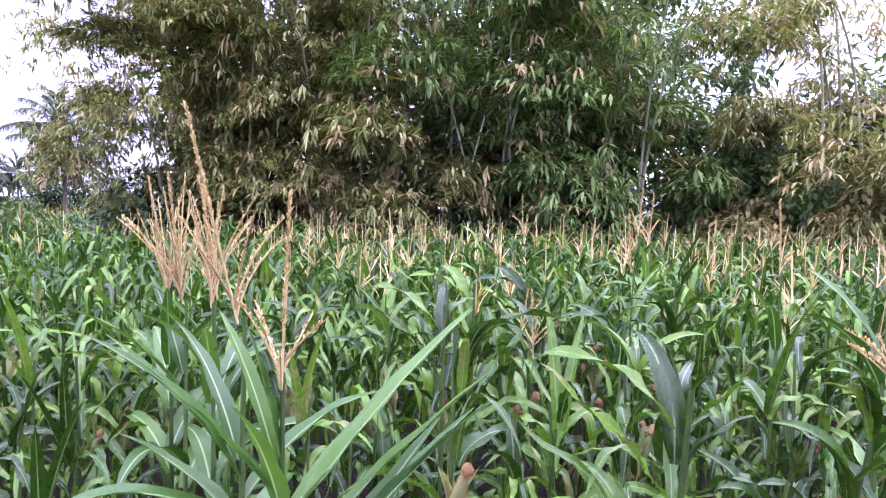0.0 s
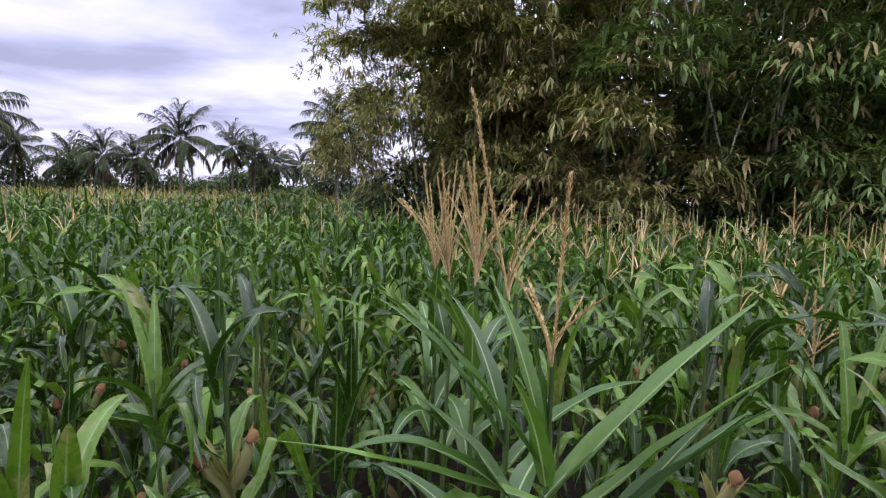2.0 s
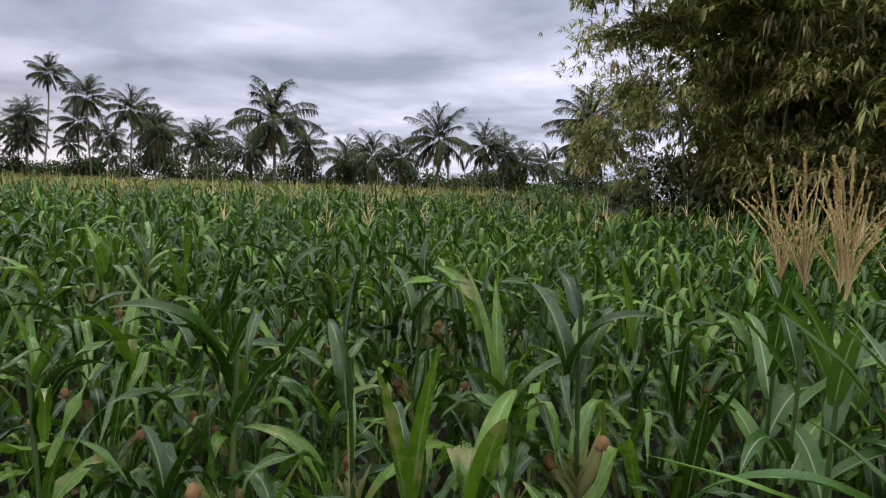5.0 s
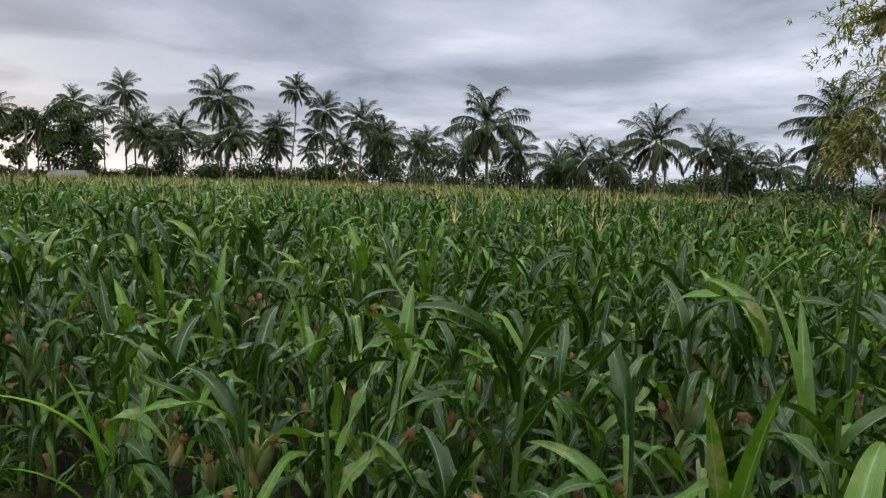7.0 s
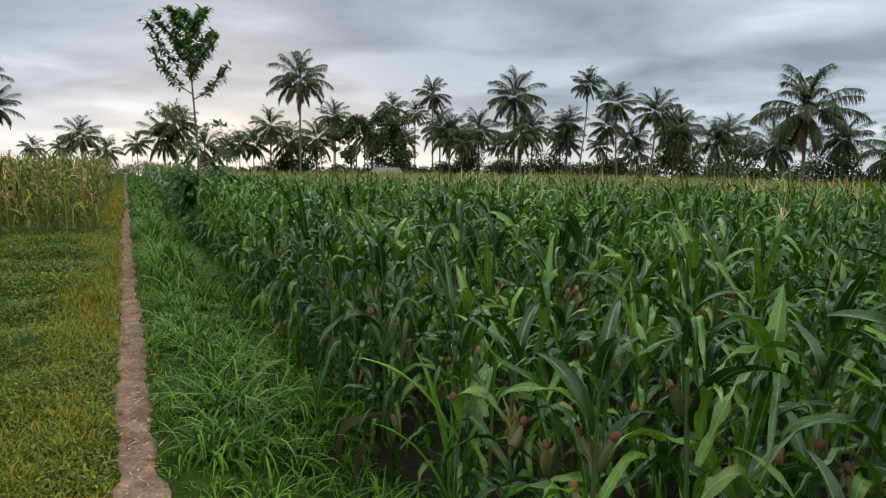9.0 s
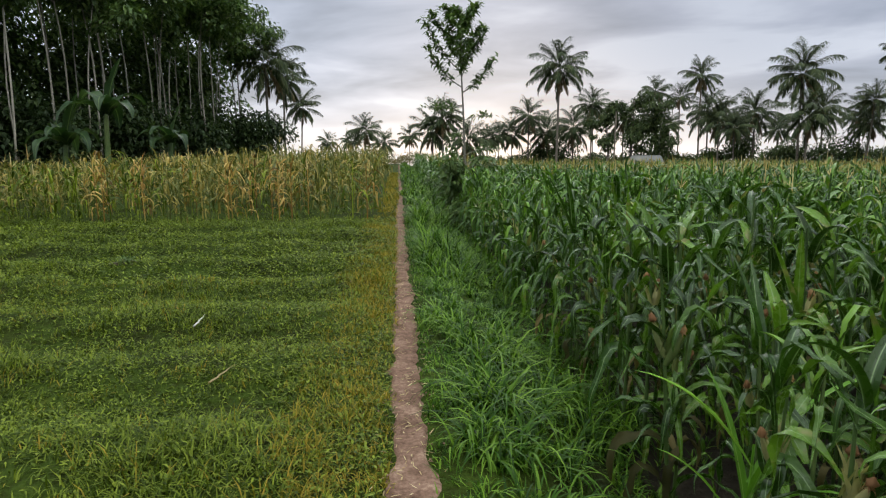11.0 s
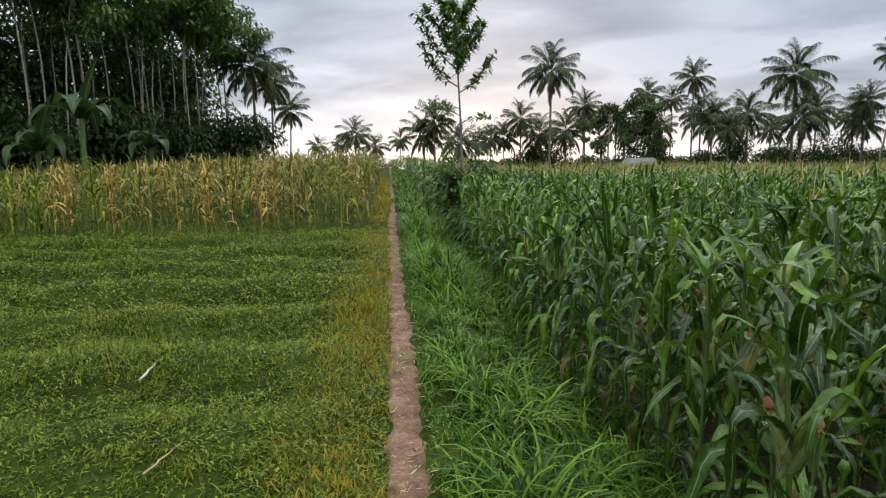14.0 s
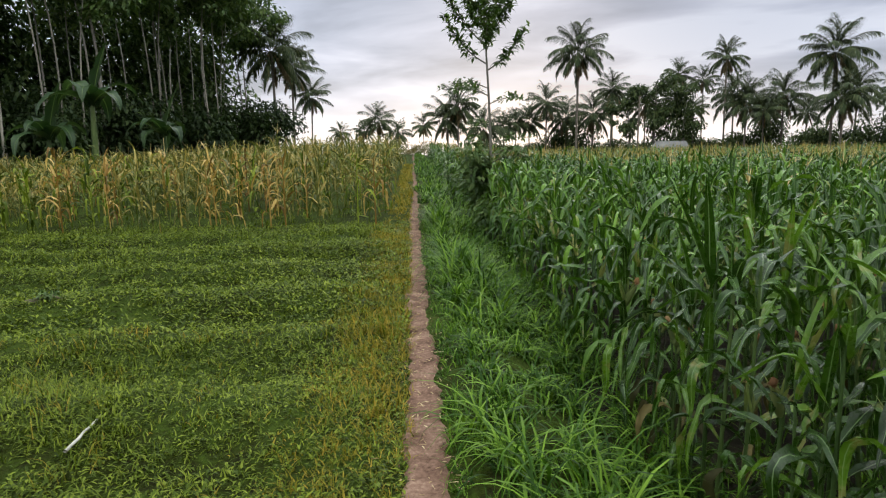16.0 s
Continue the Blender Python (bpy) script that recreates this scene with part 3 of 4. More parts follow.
rng = np.random.default_rng(11)
rows_x = np.arange(1.5, 50, 0.68)
spots = []
for rx in rows_x:
    yy = np.arange(-13, 62, 0.19)
    spots.append(np.stack([np.full(len(yy), rx), yy], -1))
spots = np.concatenate(spots) + 0
spots += np.stack([rng.normal(0, 0.07, len(spots)), rng.normal(0, 0.06, len(spots))], -1)
spots = spots[in_field(spots[:, 0], spots[:, 1])]
# the two tall tasselled plants stand free
for cx, cy, r in ((1.77, -0.21, 0.7), (3.0, 0.12, 0.3), (1.0, 0.0, 0.75)):
    spots = spots[np.hypot(spots[:, 0] - cx, spots[:, 1] - cy) > r]
dist = np.hypot(spots[:, 0], spots[:, 1] - np.clip(spots[:, 1], 0.0, 3.6))
near = (spots[:, 0] < 3.8) & (spots[:, 1] > -2.8) & (spots[:, 1] < 8.0) & (rng.random(len(spots)) < 0.97)

variants = [corn_plant(100 + i, h, ta, co, up, sp) for i, (h, ta, co, up, sp) in enumerate((
    (1.38, False, 1, 0.15, 1.02), (1.46, False, 1, 0.1, 1.06), (1.42, False, 0, 0.5, 1.0), (1.42, True, 1, 0.12, 1.0),
    (1.35, False, 1, 0.12, 1.08), (1.26, False, 0, 0.15, 0.98), (1.44, False, 2, 0.08, 1.04), (1.48, True, 0, 0.12, 0.98)))]
weights = np.array([0.22, 0.18, 0.14, 0.025, 0.17, 0.1, 0.15, 0.015])
used = set()
for x, y in spots[near]:
    i = int(rng.choice(len(variants), p=weights))
    if y > -0.5 and i in (3, 7):
        i = 1
    k = rng.uniform(0.84, 1.10)
    m = pose(x, y, float(land(x, y)) - 0.01, rng.normal(0, 2.5), rng.normal(0, 2.5), rng.uniform(0, 360)) @ Matrix.Scale(k, 4)
    if i in used:
        copy_thing(variants[i], m)
    else:
        used.add(i)
        variants[i].matrix_basis = m


def corn_field(name, pts, lod, label, leaf_mat, tas_mat, hmean=1.40, tas=0.35, seed=5, tas_len=0.32, spread=0):
    rng = np.random.default_rng(seed)
    n = len(pts)
    z = land(pts[:, 0], pts[:, 1])
    base = np.column_stack([pts, z])
    h = rng.normal(hmean, 0.10 if leaf_mat == M_corn_far else 0.17, n)
    h = h * np.interp(pts[:, 0], [-13, -7, -3], [0.66, 0.88, 1.0])
    pieces = [(corn_leaf_set(rng, n, lod, base, rng.uniform(0, 6.28, n), h, spread or 1.0), leaf_mat)]
    st = ribbons(base, rng.uniform(0, 6.28, n), 1.54, h, 0.028, 0.0, 2, 2, shape="flat")
    pieces.append((st, leaf_mat))
    sel = rng.random(n) < (np.where(pts[:, 1] < -0.8, 0.5, np.clip((pts[:, 0] - 4) * 0.03, 0.02, 0.25)) if tas is None else tas)
    b = base[sel].copy()
    b[:, 2] += h[sel] * 0.98
    br = 6 if lod == 1 else 4
    bb = np.repeat(b, br, 0)
    m = len(bb)
    main = np.tile(np.arange(br) == 0, len(b))
    l = np.where(main, tas_len * rng.uniform(0.9, 1.25, m), tas_len * rng.uniform(0.5, 0.8, m))
    pieces.append((ribbons(bb, rng.uniform(0, 6.28, m), np.where(main, 1.5, rng.uniform(0.8, 1.3, m)), l, 0.012 if lod == 1 else 0.02, np.where(main, 0.05, rng.uniform(0.1, 0.8, m)), 3 if lod == 1 else 2, 2, shape="flat"), tas_mat))
    if lod == 1:
        sel = rng.random(n) < 0.35
        b = base[sel].copy()
        b[:, 2] += h[sel] * rng.uniform(0.45, 0.66, sel.sum())
        m = len(b)
        az = rng.uniform(0, 6.28, m)
        husk = ribbons(np.repeat(b, 2, 0), np.repeat(az, 2) + np.tile((0, 1.57), m), 1.1, 0.2, 0.05, 0.1, 3, 3, fold=0.3)
        tip = b + np.stack([0.09 * np.cos(az), 0.09 * np.sin(az), np.full(m, 0.17)], -1)
        silk = ribbons(np.repeat(tip, 5, 0), rng.uniform(0, 6.28, m * 5), rng.uniform(0.2, 1.3, m * 5), 0.045, 0.018, rng.uniform(0.5, 2, m * 5), 2, 2, shape="blade")
        pieces += [(husk, M_husk), (silk, M_silk)]
    return stuff(name, pieces, label, "corn field")


mid = ~near & (dist < 15.5)
far = ~near & (dist >= 15.5) & ((dist < 27) | (rng.random(len(spots)) < 0.32))
corn_field("corn_field", spots[mid], 1, "dense rows of green corn with straw-coloured tassels", M_corn_far, M_tassel, tas=None, seed=21)
corn_field("corn_field", spots[far], 2, "distant green corn rows with yellowish tassels", M_corn_far, M_tassel_green, tas=0.55, seed=22)

# ---- dry corn plot beside the lawn ----
dx = np.arange(-22, -0.75, 0.44)
dy = np.arange(14.9, 44, 0.66)
DX, DY = np.meshgrid(dx, dy)
dry = np.column_stack([DX.ravel(), DY.ravel()]) + rng.normal(0, 0.13, (DX.size, 2))
dry = dry[(rng.random(len(dry)) < 0.93) & (dry[:, 0] > -12 - (dry[:, 1] - 14) * 0.5)]
front = dry[:, 1] < 17.8
green = rng.random(len(dry)) < np.interp(dry[:, 0], [-14, -5, 0], [0.6, 0.35, 0.2])
patch = np.sin(dry[:, 0] * 1.9 + 1.0) + 0.6 * np.sin(dry[:, 0] * 4.3 + dry[:, 1]) + rng.normal(0, 0.6, len(dry)) + np.interp(dry[:, 0], [-12, -6, 0], [-0.9, 0.3, 0.5])
straw = front & ~green & (patch > 0.25)
corn_field("dry_corn", dry[straw], 1, "withered corn plants with orange and straw-coloured leaves", M_straw, M_tassel, hmean=1.2, tas=0.3, seed=34, spread=0.9)
corn_field("dry_corn", dry[front & ~green & ~straw], 1, "ripening corn with yellow and withered brown leaves", M_dry, M_tassel, hmean=1.18, tas=0.12, seed=31, spread=0.92)
corn_field("dry_corn", dry[front & green], 1, "green corn plants standing among the ripening ones", M_lawn, M_tassel, hmean=1.22, tas=0.1, seed=33, spread=0.95)
corn_field("dry_corn", dry[~front], 2, "ripening yellow-green corn further along the path", M_dry, M_tassel, hmean=1.24, tas=0.1, seed=32)


# ---- the tall tasselled plants close to the path ----
def tall_plant(at, h, seed, leaves, tassels, label, bushy=False):
    """A tall corn plant; leaves: (height, azimuth, elevation, length, width, droop) in metres and degrees."""
    rng = np.random.default_rng(seed)
    ob = empty("corn_plant", (at[0], at[1], float(land(at[0], at[1]))), label, "corn plant")
    part("stalk", stalk_geo(rng, h, 0.02), M_stalk, ob)
    for z, az, el, l, w, dr in leaves:
        g = ribbons([(0, 0, z)], radians(az), radians(el), l, w * 1.1, radians(dr), 20, 5, fold=0.35, twist=rng.normal(0, 0.3), curl=rng.normal(0, 0.12), power=1.4, shape="corn", wave=0.15, rng=rng)
        part("leaf", g, M_tall, ob)
    for z, l, br, lean, turn, tip in tassels:
        t = part("tassel", tassel_geo(rng, l, br, True, 0.0, (1.25, 1.52) if bushy else (0.85, 1.3), (0.45, 0.9) if bushy else (0.3, 0.55)), M_tassel, ob, "dry straw-coloured tassel")
        t.matrix_basis = pose(0, 0, z, lean, 0, turn) @ Matrix.Scale(1.0, 4)
    return ob


tall_plant((1.77, -0.21), 1.62, 41, [
    (1.20, -92, 52, 0.78, 0.072, 10), (1.08, -88, 44, 0.82, 0.07, 8), (0.92, -72, 42, 0.82, 0.075, 12), (1.16, 96, -4, 0.8, 0.05, 14), (1.05, 70, 60, 0.6, 0.07, 40), (1.22, -76, 46, 0.80, 0.062, 12), (0.98, -98, 48, 0.78, 0.075, 10), (0.86, -84, 55, 0.75, 0.085, 14), (1.20, 84, 14, 0.78, 0.05, 10),
    (1.28, 100, 55, 0.62, 0.062, 12), (1.10, 78, 52, 0.85, 0.07, 120), (0.98, 108, 24, 0.85, 0.06, 25), (1.32, 40, 72, 0.5, 0.06, 20), (1.25, 150, 66, 0.45, 0.06, 25),
    (0.85, -128, 50, 0.7, 0.08, 70), (0.8, 60, 55, 0.7, 0.08, 60), (0.6, -60, 45, 0.6, 0.08, 90), (0.6, 130, 45, 0.6, 0.08, 90), (1.38, 70, 80, 0.38, 0.05, 8)],
    [(1.58, 0.50, 6, 0, 0, 0)], "tall green corn plant with an upright straw-coloured tassel")
tall_plant((2.02, -0.12), 1.72, 42, [
    (1.25, 95, 62, 0.6, 0.07, 30), (1.15, -80, 55, 0.6, 0.07, 60), (1.3, 30, 65, 0.5, 0.06, 40), (1.0, 150, 50, 0.6, 0.08, 80), (0.9, -30, 50, 0.6, 0.08, 90), (0.7, 80, 40, 0.6, 0.08, 100)],
    [(1.70, 0.62, 4, -12, 0, 0)], "tall green corn plant with a long leaning tassel")
for k, (px, py) in enumerate(((3.0, 0.04), (3.1, -0.10), (2.85, -0.07), (3.2, 0.10))):
    tall_plant((px, py), 1.62 + 0.06 * (k % 2), 43 + k, [
        (1.2, 95 + 40 * k, 60, 0.6, 0.07, 40), (1.1, -80 + 30 * k, 55, 0.6, 0.075, 60), (1.3, 30 + 50 * k, 65, 0.5, 0.06, 30), (0.9, 150 + k * 60, 50, 0.6, 0.08, 90), (0.8, -30 + 20 * k, 50, 0.6, 0.08, 90)],
        [(1.60, 0.54, 11, 4 * k - 6, 40 * k, 0)], "corn plant topped by a bushy straw-coloured tassel", True)



for k, (px, py, h) in enumerate(((1.75, -2.45, 1.85), (2.75, -3.05, 1.70), (4.55, -3.6, 1.72), (5.0, -3.85, 1.78), (6.4, -3.4, 1.7), (3.6, -2.7, 1.62))):
    tall_plant((px, py), h, 143 + k, [
        (h * 0.74, 85 + 40 * k, 60, 0.55, 0.06, 60), (h * 0.68, -80 + 30 * k, 55, 0.55, 0.06, 80), (h * 0.8, 30 + 50 * k, 65, 0.45, 0.05, 40), (h * 0.6, 150 + k * 60, 50, 0.6, 0.07, 100), (h * 0.5, -30 + 20 * k, 50, 0.6, 0.07, 110)],
        [(h - 0.02, 0.42, 5 + k % 3, 3 * k - 6, 40 * k, 0)], "slender corn plant with a straw-coloured tassel above the field")


def young_plant(x, y, h, n, seed, turn=0.0):
    """A fresh young corn shoot: narrow bright blades that stand up from one stem."""
    rng = np.random.default_rng(seed)
    ob = empty("young_corn", (x, y, float(land(x, y))), "bright green young corn shoot with upright blades", "corn plant", "young corn shoots", turn)
    part("stem", tube(np.linspace((0, 0, 0), (0.02, 0, h * 0.55), 5), np.linspace(0.011, 0.006, 5), 6), M_fresh, ob)
    for k in range(n):
        g = ribbons([(0.01, 0, h * (0.12 + 0.42 * k / n))], k * 2.6 + rng.normal(0, 0.3), rng.uniform(1.0, 1.4), h * rng.uniform(0.4, 0.6), 0.042, rng.uniform(0.2, 1.2), 10, 3, fold=0.5, power=1.6, shape="corn", wave=0.15, rng=rng)
        part("leaf", g, M_fresh, ob)
    return ob


young_plant(1.30, 2.35, 1.05, 8, 601)
young_plant(1.42, 3.72, 1.35, 7, 602)
young_plant(1.25, 2.75, 0.8, 6, 603)
young_plant(1.6, 1.55, 1.1, 7, 604)
young_plant(3.0, 3.3, 1.45, 7, 605)

# ---- grass ----


def grass_patch(name, x0, x1, y0, y1, n, lmin, lmax, w, mat, label, seed, clump=0.0, nseg=3, droop=(0.5, 1.8), keep=None, tuft=0.035, low=0.7):
    rng = np.random.default_rng(seed)
    x, y = rng.uniform(x0, x1, n), rng.uniform(y0, y1, n)
    if clump:
        tufts = max(int(n * clump), 1)
        tx, ty = rng.uniform(x0, x1, tufts), rng.uniform(y0, y1, tufts)
        i = rng.integers(0, tufts, n)
        x, y = tx[i] + rng.normal(0, tuft, n), ty[i] + rng.normal(0, tuft, n)
    size = 0.75 + 0.5 * np.sin(x * 2.3 + 1.1 * np.sin(y * 1.9)) * np.sin(y * 1.3 + x)
    if keep is not None:
        ok = keep(x, y, rng)
        x, y, size = x[ok], y[ok], size[ok]
    m = len(x)
    b = np.stack([x, y, land(x, y) - 0.005], -1)
    g = ribbons(b, rng.uniform(0, 6.28, m), rng.uniform(low, 1.5, m), rng.uniform(lmin, lmax, m) * np.clip(size, 0.5, 1.3), rng.uniform(0.7, 1.3, m) * w, rng.uniform(*droop, m), nseg, 2, curl=rng.normal(0, 0.3, m), shape="blade")
    return (g, mat), label


def off_path(x, y, rng):
    return np.abs(x - 0.02 * np.sin(y * 0.33)) > np.interp(y, [0, 9, 14, 22, 62], [0.09, 0.085, 0.06, 0.035, 0.03]) + rng.normal(0, 0.02, len(x))


def patchy(x, y, rng):
    """Bare and thin spots between the tufts."""
    k = np.sin(x * 5.1 + 2 * np.sin(y * 3.3)) * np.sin(y * 6.3 + 1.7 * np.sin(x * 2.9)) + 0.6 * np.sin(x * 1.3 + y * 2.2)
    return off_path(x, y, rng) & (k + rng.normal(0, 0.5, len(x)) > -0.55)


def carpet(x0, x1, y0, y1, n, size, seed, deep):
    """A carpet of small broad weed leaves at uneven height."""
    rng = np.random.default_rng(seed)
    x, y = rng.uniform(x0, x1, n), rng.uniform(y0, y1, n)
    k = np.sin(x * 5.1 + 2 * np.sin(y * 3.3)) * np.sin(y * 6.3 + 1.7 * np.sin(x * 2.9)) + 0.7 * np.sin(x * 1.1 + 0.4 * np.sin(y)) * np.sin(y * 3.9 + x * 0.5)
    band = np.sin(y * 2.7 + 0.7 * np.sin(x * 0.6)) + 0.5 * np.sin(y * 5.9 + x * 0.4)
    ok = off_path(x, y, rng) & (k + 0.75 * band + rng.normal(0, 0.55, n) > -0.95)
    x, y, k = x[ok], y[ok], k[ok]
    m = len(x)
    z = land(x, y) + deep * rng.random(m) * np.clip(0.6 + 0.5 * k, 0.15, 1.3)
    return kites(np.stack([x, y, z], -1), rng.uniform(0, 6.28, m), rng.uniform(-0.3, 1.0, m), size * rng.uniform(0.6, 1.5, m), size * rng.uniform(0.22, 0.45, m), rng.uniform(0.1, 1.0, m)), M_lawn


lawn = [
    (carpet(-5.2, -0.1, 2.2, 8.5, 60000, 0.038, 67, 0.06), ""),
    (carpet(-9.0, -0.1, 8.5, 15.2, 75000, 0.058, 68, 0.09), ""),
    (carpet(-26, -5.0, 3.0, 15.2, 20000, 0.10, 69, 0.08), ""),
    grass_patch("", -5.5, -0.1, 2.0, 8.5, 75000, 0.05, 0.15, 0.0085, M_lawn, "", 51, 0.03, 2, (0.6, 2.2), patchy, 0.07, 0.35),
    grass_patch("", -9.0, -0.1, 8.5, 15.2, 45000, 0.05, 0.14, 0.013, M_lawn, "", 52, 0.03, 1, (0.3, 1.2), patchy, 0.10, 0.25),
    grass_patch("", -26.0, -5.5, 3.0, 15.2, 12000, 0.05, 0.14, 0.026, M_lawn, "", 53, 0.05, 1, (0.3, 1.2), patchy, 0.15, 0.25),
    grass_patch("", -3.0, -0.1, -4.0, 2.0, 7000, 0.04, 0.09, 0.014, M_lawn, "", 54, 0.06, 1, (0.6, 1.9), off_path),
    grass_patch("", -5.0, -0.5, 2.5, 9.0, 5000, 0.06, 0.15, 0.008, M_yellow, "", 65, 0.12, 2, (0.3, 1.5), patchy),
    grass_patch("", -6.0, -0.5, 2.5, 14.0, 24000, 0.05, 0.13, 0.009, M_lawn, "", 66, 0.06, 2, (0.3, 1.5), patchy),
]
stuff("lawn", [g for g, _ in lawn], "short green lawn of low weeds and grass", "lawn")
yellow = [
    grass_patch("", -0.78, -0.08, 1.5, 15, 25000, 0.05, 0.16, 0.0085, M_yellow, "", 55, 0.08, 2, (0.4, 1.6), lambda x, y, r: off_path(x, y, r) & (r.random(len(x)) < np.clip((x + 0.85) * 1.9, 0.08, 1))),
    grass_patch("", -0.55, -0.05, 15, 40, 6000, 0.08, 0.22, 0.016, M_yellow, "", 56, 0.1, 2, (0.4, 1.6), off_path),
    grass_patch("", -14, -0.6, 14.8, 18.0, 5000, 0.08, 0.24, 0.014, M_lawn, "", 157, 0.1, 2, (0.4, 1.6)),
    grass_patch("", -26, -0.6, 14.3, 15.2, 5000, 0.08, 0.24, 0.014, M_lawn, "", 57, 0.1, 2, (0.4, 1.6)),
]
stuff("yellowing_grass", [g for g, _ in yellow], "yellowing grass along the edge of the footpath", "grass")
verge = [
    grass_patch("", 0.10, 0.55, 0.5, 16, 12000, 0.06, 0.20, 0.009, M_grass, "", 58, 0.05, 2, (0.5, 1.9), off_path),
    grass_patch("", 0.32, 1.55, -3.0, 9.0, 7500, 0.30, 0.78, 0.015, M_grass, "", 59, 0.02, 6, (1.7, 3.3), None, 0.06),
    grass_patch("", 0.30, 1.5, -3.0, 9.0, 6000, 0.12, 0.30, 0.015, M_grass, "", 64, 0.05, 3, (0.6, 2.0)),
    grass_patch("", 0.25, 1.5, 9.0, 17.0, 6500, 0.25, 0.7, 0.022, M_grass, "", 60, 0.03, 4, (0.9, 2.5)),
    grass_patch("", 0.08, 1.6, 17.0, 60.0, 6000, 0.25, 0.6, 0.042, M_grass, "", 61, 0.08, 2, (0.9, 2.4)),
    grass_patch("", 1.3, 3.2, -3.0, 9.0, 4000, 0.10, 0.35, 0.010, M_grass, "", 62, 0.05, 3, (0.9, 2.4)),
]
stuff("verge_grass", [g for g, _ in verge], "long lush green grass on the bank of the corn field", "grass")

# ---- bamboo ----


def bamboo_clump(at, radius, culms, height, seed, lean=(0, 0), dry=0.24, low=0.06, leaf=0.27, branches=13, skin=6500, mat=None):
    """A clump of arching culms, each clothed with hanging sprays of leaves down to the ground."""
    rng = np.random.default_rng(seed)
    z0 = float(land(at[0], at[1]))
    ob = empty("bamboo_clump", (at[0], at[1], z0), "tall dense bamboo thicket with drooping olive-green leaves", "bamboo", "bamboo thicket")
    tips, dirs = [], []
    for c in range(culms):
        a, r = rng.uniform(0, 6.28), radius * np.sqrt(rng.random())
        base = np.array([r * np.cos(a), r * np.sin(a) * 1.0, 0])
        h = height * rng.uniform(0.7, 1.1)
        out = np.array([np.cos(a), np.sin(a)]) * rng.uniform(0.5, 2.6) + np.array(lean) * rng.uniform(0.5, 1.3)
        s = np.linspace(0, 1, 12)
        p = np.column_stack([base[0] + out[0] * s ** 2.2, base[1] + out[1] * s ** 2.2, h * (s - 0.22 * s ** 4)])
        if c % 4 == 0:
            part("culm", tube(p, np.linspace(0.045, 0.012, 12), 6), M_culm, ob)
        u = rng.uniform(low, 1.0, branches) ** 0.9
        b = np.stack([np.interp(u, s, p[:, j]) for j in range(3)], -1)
        az = rng.uniform(0, 6.28, branches)
        bl = rng.uniform(0.4, 1.5, branches)
        for q in (0.35, 0.6, 0.8, 1.0):
            drop = -0.25 * (bl * q) ** 2 + 0.25 * bl * q
            tips.append(b + np.stack([np.cos(az) * bl * q, np.sin(az) * bl * q, drop], -1) + rng.normal(0, 0.08, (branches, 3)))
            dirs.append(az)
    tips, dirs = np.concatenate(tips), np.concatenate(dirs)
    # hanging sprays all over the outside of the clump, in billows
    bil = 22
    ba, bz = rng.uniform(0, 6.28, bil), rng.uniform(0.3, height * 0.92, bil)
    i = rng.integers(0, bil, skin)
    lob = rng.normal(0, 1, (skin, 3))
    lob /= np.linalg.norm(lob, axis=1)[:, None]
    lob[:, 2] = np.abs(lob[:, 2]) - 0.3 * rng.random(skin)
    rr = (radius + 0.9) * np.interp(bz / height, [0, 0.25, 0.7, 1], [0.8, 1.1, 1.15, 0.7])
    cc = np.stack([rr * np.cos(ba) + lean[0] * (bz / height) ** 2, rr * np.sin(ba) + lean[1] * (bz / height) ** 2, bz], -1)
    bump = cc[i] + lob * rng.uniform(0.55, 1.0, skin)[:, None] * rng.uniform(0.6, 1.7, bil)[i][:, None] * (1.0, 1.0, 0.9)
    tips, dirs = np.concatenate([tips, bump]), np.concatenate([dirs, np.arctan2(lob[:, 1], lob[:, 0])])
    tips[:, 2] = np.abs(tips[:, 2]) + 0.05
    # hollows between the sprays
    w = np.sin(tips[:, 1] * 2.1 + 1.3 * np.sin(tips[:, 2] * 1.1) + seed) * np.sin(tips[:, 2] * 2.4 + 1.1 * np.sin(tips[:, 1] * 1.7)) + 0.7 * np.sin(tips[:, 0] * 1.7 + tips[:, 2] * 0.9)
    ok = w + rng.normal(0, 0.35, len(tips)) > -0.95
    tips, dirs = tips[ok], dirs[ok]
    # each spray is a fan of leaves from one twig end
    per = 7
    n = len(tips)
    b = np.repeat(tips, per, 0) + rng.normal(0, 0.035, (n * per, 3))
    az = np.repeat(dirs + rng.normal(0, 0.7, n), per) + np.tile(np.linspace(-1.25, 1.25, per), n) + rng.normal(0, 0.2, n * per)
    pitch = np.repeat(rng.normal(-0.15, 0.45, n), per) + rng.normal(0, 0.2, n * per)
    big = np.repeat(rng.uniform(0.7, 1.3, n), per) * rng.uniform(0.75, 1.2, n * per) * leaf
    g = kites(b, az, pitch, big, big * 0.17, rng.uniform(0.1, 0.8, n * per))
    pick = np.repeat(np.repeat(rng.random(n) < dry, per), 1)
    v, f, u = g
    vl, fl = 4, 1
    def sub(mask):
        idx = np.where(mask)[0]
        vv = v.reshape(-1, vl, 3)[idx].reshape(-1, 3)
        uu = u.reshape(-1, vl, 2)[idx].reshape(-1, 2)
        ff = (np.arange(len(idx)) * vl)[:, None, None] + f[:fl][None]
        return vv, ff.reshape(-1, 4), uu
    part("foliage", sub(~pick), mat or M_bamboo, ob, "hanging olive-green bamboo leaves")
    part("dry_foliage", sub(pick), M_bamboo_dry, ob, "dry buff-coloured bamboo leaves")
    return ob


